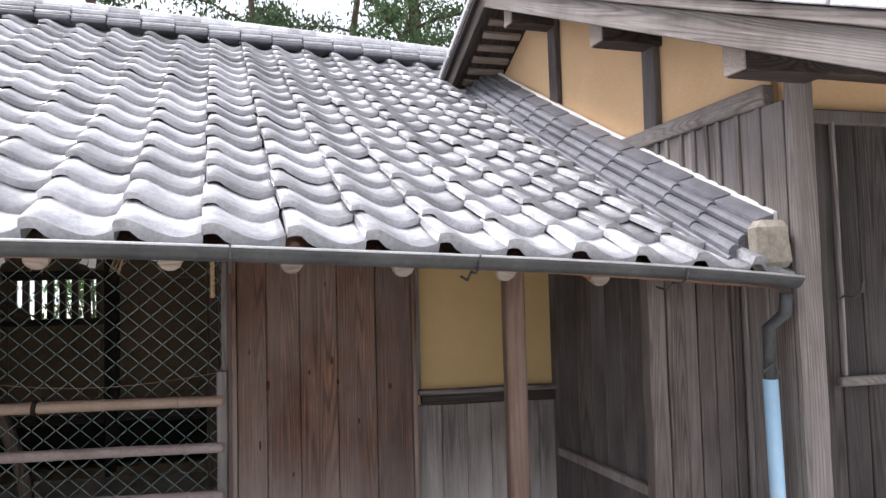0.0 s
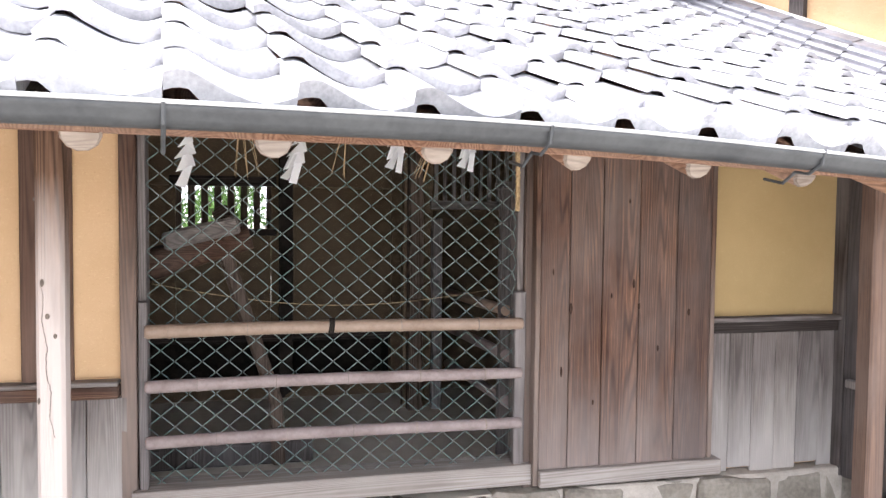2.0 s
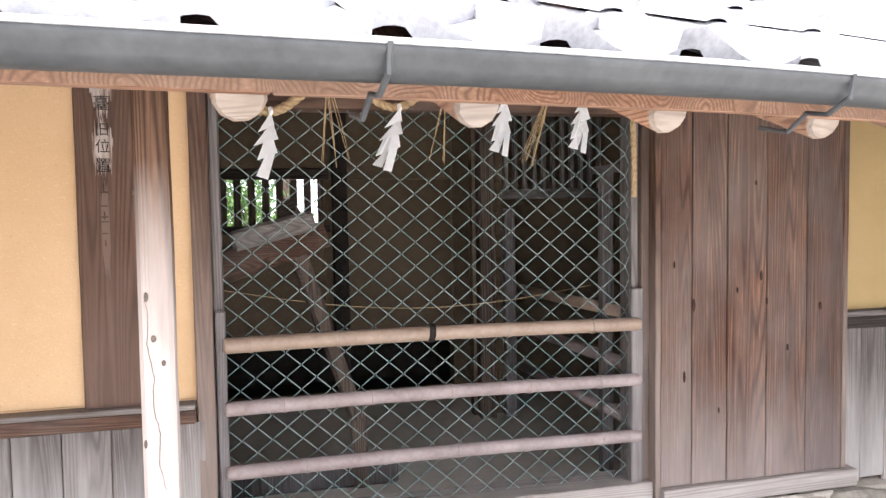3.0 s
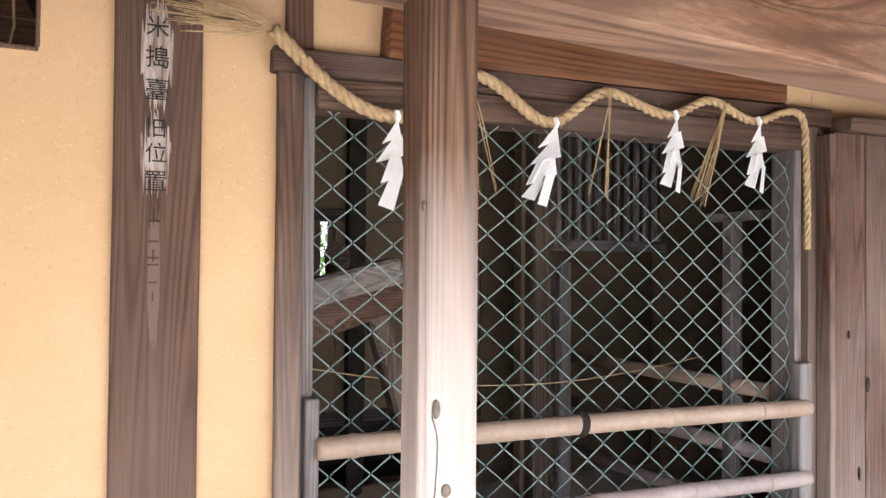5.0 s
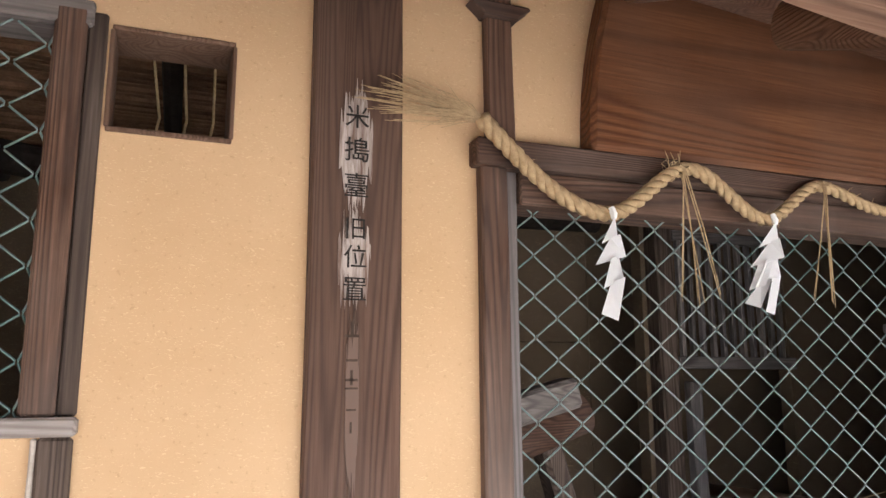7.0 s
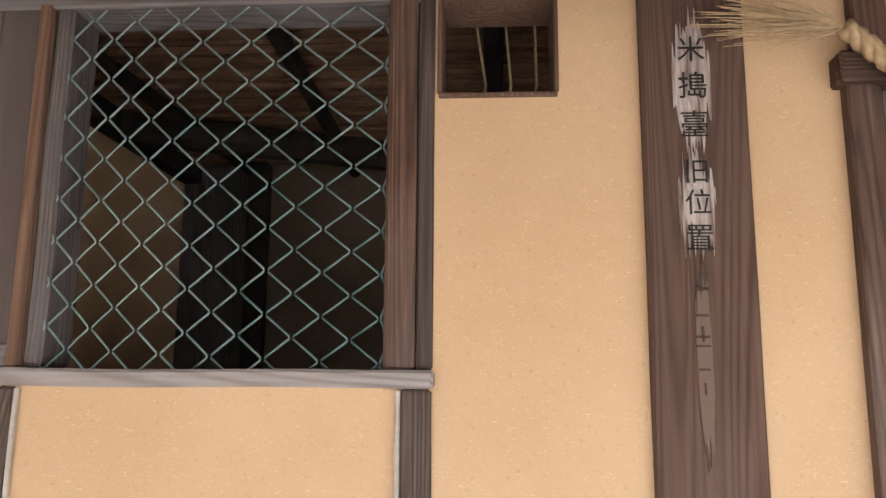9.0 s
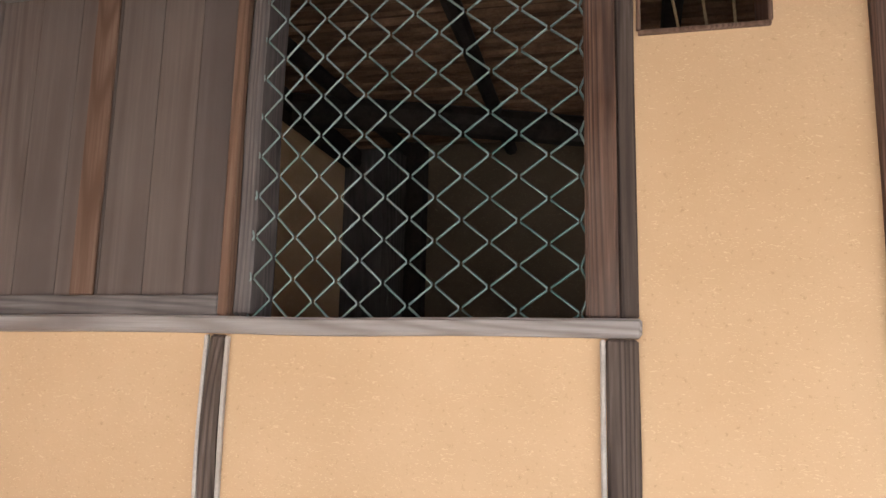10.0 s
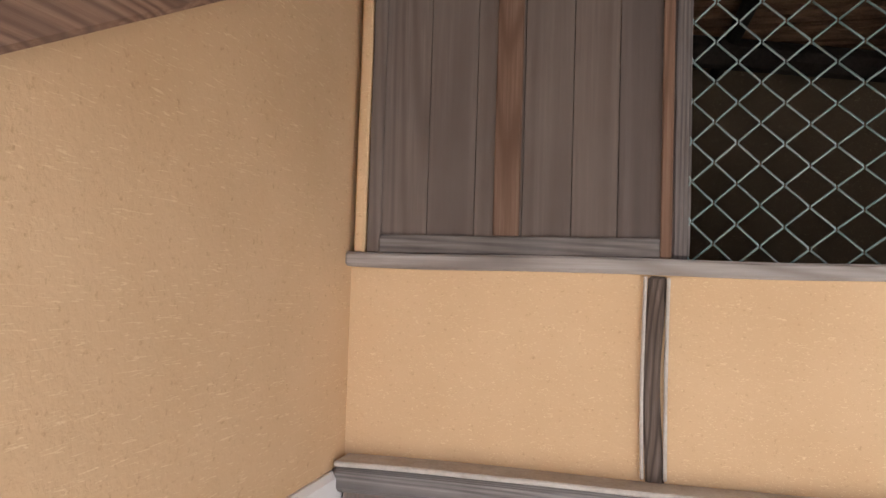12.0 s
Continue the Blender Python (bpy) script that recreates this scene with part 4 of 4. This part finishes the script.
part("earth_floor", solid(-2.46, 3.5, 0.13, 2.049, -0.1, 0.2, 0.0), M_FLOOR, room)
for i in range(58):
    y = 0.15 + i * 0.033
    part("reed", tube([(-2.44, y, 2.435 + 0.006 * (i % 3)), (0.55, y, 2.43 + 0.007 * ((i * 7) % 4))], 0.0145, 6), M_REED, room)
part("ceiling_board", solid(-2.45, 0.55, 0.14, 1.998, 2.462, 2.48, 0.0), M_NEARBLACK, room)
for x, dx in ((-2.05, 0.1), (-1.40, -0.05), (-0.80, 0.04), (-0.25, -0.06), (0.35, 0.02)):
    part("ceiling_pole", tube([(x, 0.14, 2.385), (x + dx, 2.03, 2.385)], 0.03, 8), M_NEARBLACK, room)
part("wall_plate", solid(-2.305, -2.21, 0.15, 2.04, 2.33, 2.42, 0.01, 0.003, 6), M_NEARBLACK, room)
part("cross_beam", tube([(-2.2, 1.2, 2.34), (-0.5, 1.9, 2.33), (1.4, 1.85, 2.36)], 0.065, 10), M_NEARBLACK, room)
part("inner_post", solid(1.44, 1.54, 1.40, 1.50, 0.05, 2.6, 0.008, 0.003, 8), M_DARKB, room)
part("inner_post", solid(0.60, 0.70, 1.93, 1.998, 0.05, 2.42, 0.008, 0.003, 8), M_NEARBLACK, room)
part("inner_post", solid(-1.95, -1.86, 1.95, 2.04, 0.05, 2.42, 0.008, 0.003, 8), M_NEARBLACK, room)
lat = tagged(empty("window_3"), "barred window in the back wall with greenery beyond", "window", kind="structure")
for i in range(8):
    x = -0.045 + 0.0895 * (i - 0.5)
    part("bar", solid(x - 0.024, x + 0.024, 2.03, 2.065, WZ0, WZ1, 0.003), M_DARKB, lat)
part("window_head", solid(WX0 - 0.04, WX1 + 0.04, 1.97, 1.998, WZ1, WZ1 + 0.07, 0.004, 0.002, 4), M_DARKX, lat)
part("window_ledge", solid(WX0 - 0.04, WX1 + 0.04, 1.965, 1.998, WZ0 - 0.05, WZ0, 0.004, 0.002, 4), M_DARKX, lat)
lt2 = thing("lattice_panel", "fine vertical wooden lattice above a dark doorway", "lattice", (1.95, 1.5, 1.62), kind="structure")
for i in range(11):
    x = 1.63 + i * 0.063
    part("slat", solid(x, x + 0.022, 1.48, 1.51, 1.62, 2.22, 0.002), M_GREYV, lt2)
part("rail", solid(1.6, 2.34, 1.47, 1.52, 1.56, 1.62, 0.003), M_GREYH, lt2)
part("rail", solid(1.6, 2.34, 1.47, 1.52, 2.2, 2.25, 0.003), M_GREYH, lt2)

# ---------------------------------------------------------------- lettering on the pillar
PF = -0.0245


def ragged(z0, z1, half, seed, name, parent, y, material):
    """A rubbed pale patch, frayed up and down along the grain."""
    bm = bmesh.new()
    n = 26
    cols = []
    for i in range(n + 1):
        x = -0.405 - half + 2 * half * i / n
        fade = 1 - abs(i / n * 2 - 1) ** 2.5
        lo = z0 + (0.5 + noise.noise(Vector((i * 0.9, seed, 0.3)))) * 0.09 + 0.05 * (1 - fade)
        hi = max(lo + 0.01, z1 - (0.5 + noise.noise(Vector((i * 0.9, seed, 5.3)))) * 0.09 - 0.07 * (1 - fade))
        cols.append((bm.verts.new((x, y, lo)), bm.verts.new((x, y, hi))))
    for (a, b), (c, d) in zip(cols, cols[1:]):
        bm.faces.new((a, c, d, b))
    ext = bmesh.ops.extrude_face_region(bm, geom=bm.faces[:])
    bmesh.ops.translate(bm, vec=(0, 0.003, 0), verts=[g for g in ext["geom"] if isinstance(g, bmesh.types.BMVert)])
    bmesh.ops.recalc_face_normals(bm, faces=bm.faces)
    return part(name, bm, material, parent)


sign = thing("pillar_inscription", "black brushed characters on a rubbed pale strip of the pillar", "inscription", (-0.405, PF, 1.7))
ragged(1.835, 2.155, 0.037, 1.0, "chalk_patch", sign, PF - 0.0005, M_CHALK)
ragged(1.62, 1.875, 0.035, 2.0, "chalk_patch", sign, PF - 0.0005, M_CHALK)
ragged(1.25, 1.66, 0.014, 3.0, "faded_patch", sign, PF - 0.0003, M_FADE)
for ch, z, size in (("米", 2.062, 0.056), ("搗", 1.987, 0.058), ("臺", 1.908, 0.058), ("旧", 1.812, 0.052), ("位", 1.752, 0.053), ("置", 1.683, 0.056)):
    cu = bpy.data.curves.new("glyph", "FONT")
    cu.body, cu.size, cu.extrude = ch, size, 0.0008
    cu.align_x, cu.align_y = "CENTER", "CENTER"
    tmp = new("glyph", cu)
    tmp.matrix_world = pose(-0.404, PF - 0.003, z, 90, 0, 0)
    bpy.context.view_layer.update()
    me = bpy.data.meshes.new_from_object(tmp.evaluated_get(bpy.context.evaluated_depsgraph_get()))
    bpy.data.objects.remove(tmp)
    if len(me.vertices):
        xs_ = [v.co for v in me.vertices]
        cx, cy = (min(c.x for c in xs_) + max(c.x for c in xs_)) / 2, (min(c.y for c in xs_) + max(c.y for c in xs_)) / 2
        me.transform(pose(-0.404, PF - 0.003, z, 90, 0, 0) @ Matrix.Translation((-cx, -cy, 0)))
    me.materials.clear()
    me.materials.append(M_INK)
    ob = new("character", me)
    ob.parent = sign
    ob.matrix_parent_inverse = sign.matrix_world.inverted()
for z, h, w in ((1.600, 0.03, 0.006), (1.585, 0.006, 0.03), (1.535, 0.005, 0.024), (1.50, 0.03, 0.005), (1.495, 0.005, 0.026), (1.478, 0.004, 0.026), (1.435, 0.004, 0.02), (1.40, 0.022, 0.004)):
    part("worn_mark", solid(-0.407 - w / 2, -0.407 + w / 2, PF - 0.0022, PF, z - h / 2, z + h / 2, 0), M_FADED, sign, "worn unreadable stroke")

# ---------------------------------------------------------------- straw rope with paper streamers
RY = -0.082
rope = thing("straw_rope", "twisted rice-straw rope hung in swags over the opening", "rope", (0.4, RY, 1.95))
KNOTS = [(-0.135, 2.072), (0.19, 1.880), (0.43, 2.012), (0.66, 1.900), (0.87, 2.010), (1.09, 1.957), (1.25, 2.017), (1.44, 1.967), (1.615, 2.014)]


def rope_at(x):
    for (xa, za), (xb, zb) in zip(KNOTS, KNOTS[1:]):
        if x <= xb:
            k = max(0.0, (x - xa) / (xb - xa))
            s = k * k * (3 - 2 * k)
            if xa < -0.1:
                s = math.sin(k * math.pi / 2)
            return za + (zb - za) * s
    return KNOTS[-1][1]


line = [Vector((x, RY + 0.006 * math.sin(x * 9), rope_at(x))) for x in (-0.135 + 1.75 * i / 220 for i in range(221))]
line += [Vector((1.615 + 0.05 * math.sin(k * math.pi / 2), RY, 2.014 - 0.045 * (1 - math.cos(k * math.pi / 2)))) for k in (0.25, 0.5, 0.75, 1.0)]
line += [Vector((1.668 + 0.012 * math.sin(k * 2.0), RY, 1.965 - 0.42 * k)) for k in (i / 46 for i in range(1, 47))]
total = 0.0
length = [0.0]
for a, b in zip(line, line[1:]):
    total += (b - a).length
    length.append(total)
for strand in range(3):
    pts, rad = [], []
    for i, p in enumerate(line):
        d = (line[min(i + 1, len(line) - 1)] - line[max(i - 1, 0)]).normalized()
        s = Vector((0, 1, 0))
        t = d.cross(s).normalized()
        taper = 1.15 - 0.5 * length[i] / total
        ang = length[i] * 2 * math.pi / 0.085 + strand * 2 * math.pi / 3
        pts.append(p + (s * math.cos(ang) + t * math.sin(ang)) * 0.0088 * taper)
        rad.append(0.0098 * taper * (1 + 0.12 * noise.noise(p * 40)))
    part("strand", tube(pts, rad, 7), M_STRAW, rope, smooth=True)


def straws(name, start, ends, r, label="", bow=0.02, parent=rope):
    bm = bmesh.new()
    for e in ends:
        a, b = Vector(start) + Vector((random.uniform(-1, 1), random.uniform(-1, 1), random.uniform(-1, 1))) * 0.006, Vector(e)
        mid = a.lerp(b, 0.5) + Vector((random.uniform(-bow, bow), random.uniform(-bow, 0) * 0.6, random.uniform(-bow, bow) * 0.5))
        tube([a, a.lerp(mid, 0.55) * 0.6 + mid * 0.4, mid, mid.lerp(b, 0.6), b], [r, r, r, r * 0.8, r * 0.5], 4, True, bm)
    ob = part(name, bm, M_STRAW, parent, label)
    ob["kind"] = "stuff"
    return ob


straws("frayed_end", (-0.13, RY, 2.073), [(-0.135 - random.uniform(0.10, 0.30) * (1 - 0.2 * abs(k)), RY + random.uniform(-0.03, 0.035), 2.088 + 0.05 * k + random.uniform(-0.012, 0.03)) for k in (random.uniform(-1, 1) for _ in range(95))], 0.0013, "frayed straw tail")
straws("whiskers", (0.37, RY, 2.0), [(0.37 + random.uniform(-0.03, 0.03), RY - random.uniform(0, 0.03), 2.0 + random.uniform(0.01, 0.05)) for _ in range(8)], 0.001)
for i in range(40):
    x = random.uniform(-0.1, 1.6)
    z = rope_at(x)
    straws("stray_straw", (x, RY, z), [(x + random.uniform(-0.035, 0.035), RY - random.uniform(0.0, 0.02), z + random.uniform(-0.03, 0.03))], 0.0008, bow=0.008)


def tassel(x, ends, group):
    z = rope_at(x)
    ob = thing("straw_tassel", "thin hanging straws tied on the rope", "tassel", (x, RY, z), group)
    for dx, zz, n in ends:
        for _ in range(n):
            straws("straw", (x, RY - 0.014, z), [(x + dx + random.uniform(-0.005, 0.005), RY - random.uniform(0.0, 0.03), zz + random.uniform(-0.012, 0.012))], 0.0017, bow=0.006, parent=ob)
    part("tie", tube([(x - 0.012, RY - 0.02, z + 0.006), (x, RY - 0.025, z - 0.004), (x + 0.012, RY - 0.02, z + 0.004)], 0.003, 5), M_STRAW, ob)


tassel(0.402, ((-0.028, 1.678, 2), (0.03, 1.678, 3), (0.08, 1.69, 2)), "straw tassels on the rope")
tassel(0.868, ((-0.075, 1.695, 2), (-0.02, 1.682, 3)), "straw tassels on the rope")
tassel(1.306, ((-0.135, 1.695, 3), (-0.092, 1.677, 5), (-0.11, 1.70, 3)), "straw tassels on the rope")


FOLDS = (((-0.003, 0.0), (0.005, 0.0), (0.016, -0.042), (-0.050, -0.070)),
         ((-0.012, -0.050), (0.008, -0.042), (0.024, -0.092), (-0.064, -0.118)),
         ((-0.030, -0.102), (0.008, -0.090), (0.022, -0.142), (-0.058, -0.172)),
         ((-0.026, -0.155), (0.010, -0.140), (-0.020, -0.240), (-0.060, -0.226)))


def streamer(x, lean, height, turn, split):
    """Cut and folded paper: a stepped zigzag of leaning panels; split: the tail parts into two legs."""
    z = rope_at(x) - 0.012
    ob = thing("paper_streamer", "white folded paper streamer hanging from the rope", "paper streamer", (x, RY, z), "paper streamers")
    k = height / 0.24
    folds = [(f, 0.0) for f in FOLDS]
    if split:
        folds = folds[:3] + [(((-0.034, -0.153), (-0.012, -0.148), (-0.040, -0.222), (-0.078, -0.210)), 0.004), (((-0.020, -0.148), (0.012, -0.144), (0.000, -0.238), (-0.034, -0.232)), -0.004)]
        folds.append((((-0.048, -0.112), (-0.015, -0.105), (-0.030, -0.165), (-0.070, -0.178)), 0.008))
    for i, (fold, back) in enumerate(folds):
        bm = bmesh.new()
        sway = 0.006 * (-1) ** i
        bm.faces.new([bm.verts.new(((px + lean * -pz / 0.24) * k, back - 0.004 * i + sway * (1 if c in (1, 2) else -1), pz * k)) for c, (px, pz) in enumerate(fold)])
        bmesh.ops.solidify(bm, geom=bm.faces[:], thickness=0.0008)
        bmesh.ops.transform(bm, matrix=Matrix.Translation((x, RY - 0.022, z)) @ Matrix.Rotation(radians(turn), 4, "Z"), verts=bm.verts)
        part("paper_fold", bm, M_PAPER, ob)
    part("knot", tube([(x, RY - 0.014, z + 0.022), (x + 0.002, RY - 0.02, z + 0.006), (x, RY - 0.022, z - 0.006)], [0.008, 0.009, 0.006], 7), M_PAPER, ob)
    return ob


streamer(0.19, 0.0, 0.245, 14, False)
streamer(0.675, -0.035, 0.24, -8, True)
streamer(1.105, 0.0, 0.24, 10, True)
streamer(1.443, 0.0, 0.235, 6, True)

# ---------------------------------------------------------------- rice pounder and inner rails
mill = thing("rice_pounder", "old timber foot-driven rice pounder standing in the room", "rice pounder", (0.3, 0.45, 0.2))


def leaning(name, a, b, w, h, material, parent, label=""):
    a, b = Vector(a), Vector(b)
    d = b - a
    m = Matrix.Translation((a + b) / 2) @ d.to_track_quat("Z", "Y").to_matrix().to_4x4()
    return part(name, solid(-w / 2, w / 2, -h / 2, h / 2, -d.length / 2, d.length / 2, 0.012, 0.006, 5, m), material, parent, label)


leaning("upper_beam", (0.02, 0.38, 1.375), (0.375, 0.42, 1.462), 0.085, 0.09, M_GREYH, mill)
part("lower_log", tube([(-0.40, 0.46, 1.18), (0.0, 0.46, 1.275), (0.43, 0.46, 1.40)], [0.085, 0.08, 0.06], 14), M_BROWNH, mill, smooth=True)
leaning("leg", (0.30, 0.47, 1.33), (0.56, 0.50, 0.52), 0.075, 0.07, M_DARKB, mill)
leaning("leg", (-0.30, 0.47, 1.22), (-0.42, 0.50, 0.2), 0.075, 0.07, M_DARKV, mill)
leaning("base_beam", (-0.5, 0.55, 0.262), (0.75, 0.55, 0.262), 0.14, 0.12, M_DARKV, mill)
part("short_log", tube([(0.33, 1.1, 1.44), (0.27, 0.85, 1.52)], 0.05, 12), M_DARKB, mill)
leaning("foot_post", (0.56, 0.5, 0.55), (0.57, 0.5, 0.2), 0.075, 0.07, M_DARKB, mill)

frame_in = thing("inner_railing", "bamboo and grey timber railing across the side room", "railing", (1.76, 0.8, 0.2))
for z, mt in ((1.0, M_BAMBOO), (0.76, M_BAMBOO2), (0.51, M_BAMBOO2)):
    part("rail", tube([(1.77, 0.15, z + 0.015), (1.76, 0.8, z), (1.73, 1.48, z - 0.01)], [0.03, 0.031, 0.029], 10), mt, frame_in, smooth=True)
part("post", solid(1.735, 1.795, 0.33, 0.385, 0.2, 1.68, 0.006, 0.003, 8), M_GREYV, frame_in)
part("arm", solid(1.74, 1.79, 0.14, 0.48, 1.665, 1.70, 0.005, 0.003, 4), M_GREYV, frame_in)
part("post", solid(1.60, 1.67, 1.40, 1.46, 0.2, 1.50, 0.008, 0.004, 8), M_GREYV, frame_in)
cord = thing("hanging_cord", "thin slack cord stretched across the room", "cord", (0.6, 0.5, 1.12))
part("strand", tube([(-0.05 + 1.8 * k, 0.5, 1.16 - 0.10 * math.sin(k * math.pi) - 0.05 * k) for k in (i / 12 for i in range(13))], 0.002, 5), M_STRAW, cord)

# ---------------------------------------------------------------- trees behind the house


def foliage(bm, centre, spread, n, size, rng):
    """A clump of small leaf blades scattered through an uneven blob."""
    for _ in range(n):
        d = Vector((rng.gauss(0, 1), rng.gauss(0, 1), rng.gauss(0, 0.55))) * spread * 0.5
        c = centre + d
        q = Euler((rng.uniform(0, 6.3), rng.uniform(0, 6.3), rng.uniform(0, 6.3))).to_matrix()
        s = size * rng.uniform(0.6, 1.4)
        bm.faces.new([bm.verts.new(c + q @ Vector(p)) for p in ((-s, 0, 0), (0, -s * 0.35, s * 0.1), (s, 0, 0), (0, s * 0.35, s * 0.1))])


def pine(x, y, height, girth, seed):
    rng = random.Random(seed)
    tree = thing("pine_tree", "tall dark pine with bare trunk behind the roof", "tree", (x, y, -0.05), "pines behind the house")
    lean = Vector((rng.uniform(-0.08, 0.08), rng.uniform(-0.05, 0.05), 1))
    tp = [Vector((x, y, -0.1)) + lean * height * k + Vector((0.2 * math.sin(k * 5 + seed), 0, 0)) for k in (i / 8 for i in range(9))]
    part("trunk", tube(tp, [girth * (1 - 0.75 * i / 8) for i in range(9)], 10), M_BARK, tree, smooth=True)
    crown = bmesh.new()
    for i in range(26):
        k = rng.uniform(0.42, 1.0)
        base = tp[0].lerp(tp[-1], k)
        a = rng.uniform(0, 6.28)
        reach = height * (0.30 - 0.17 * k) * rng.uniform(0.6, 1.2)
        tip = base + Vector((math.cos(a) * reach, math.sin(a) * reach, reach * rng.uniform(-0.1, 0.3)))
        part("limb", tube([base, base.lerp(tip, 0.5) + Vector((0, 0, 0.12)), tip], [girth * 0.22, girth * 0.14, 0.015], 5), M_BARK, tree)
        for s in (0.55, 0.8, 1.0):
            foliage(crown, base.lerp(tip, s) + Vector((0, 0, 0.1)), 0.62, 95, 0.085, rng)
    part("crown", crown, M_LEAF, tree)["kind"] = "stuff"


for i, (x, y, h, g) in enumerate(((4.6, 14.0, 12.5, 0.30), (0.7, 15.5, 11.5, 0.2), (-2.6, 14.5, 12.0, 0.24), (7.6, 17.0, 12.5, 0.26), (2.7, 19.0, 13.0, 0.24))):
    pine(x, y, h, g, 11 + i)
for i, (x, y) in enumerate(((-1.4, 8.6), (0.0, 8.9), (1.3, 8.7), (-0.6, 9.8), (2.6, 9.2))):
    rng = random.Random(70 + i)
    sh = thing("shrub", "bright green leafy shrub behind the house", "shrub", (x, y, -0.03), "shrubs behind the house")
    leaves = bmesh.new()
    for k in range(9):
        a = rng.uniform(0, 6.28)
        tip = Vector((x + math.cos(a) * rng.uniform(0.2, 0.8), y + math.sin(a) * rng.uniform(0.2, 0.7), rng.uniform(0.9, 2.6)))
        part("stem", tube([(x, y, -0.05), Vector((x, y, 0)).lerp(tip, 0.5) + Vector((0.05, 0, 0.1)), tip], [0.025, 0.016, 0.006], 5), M_BARK, sh)
        for s in (0.45, 0.7, 1.0):
            foliage(leaves, Vector((x, y, 0)).lerp(tip, s), 0.45, 70, 0.06, rng)
    part("leaves", leaves, M_SHRUB, sh)["kind"] = "stuff"
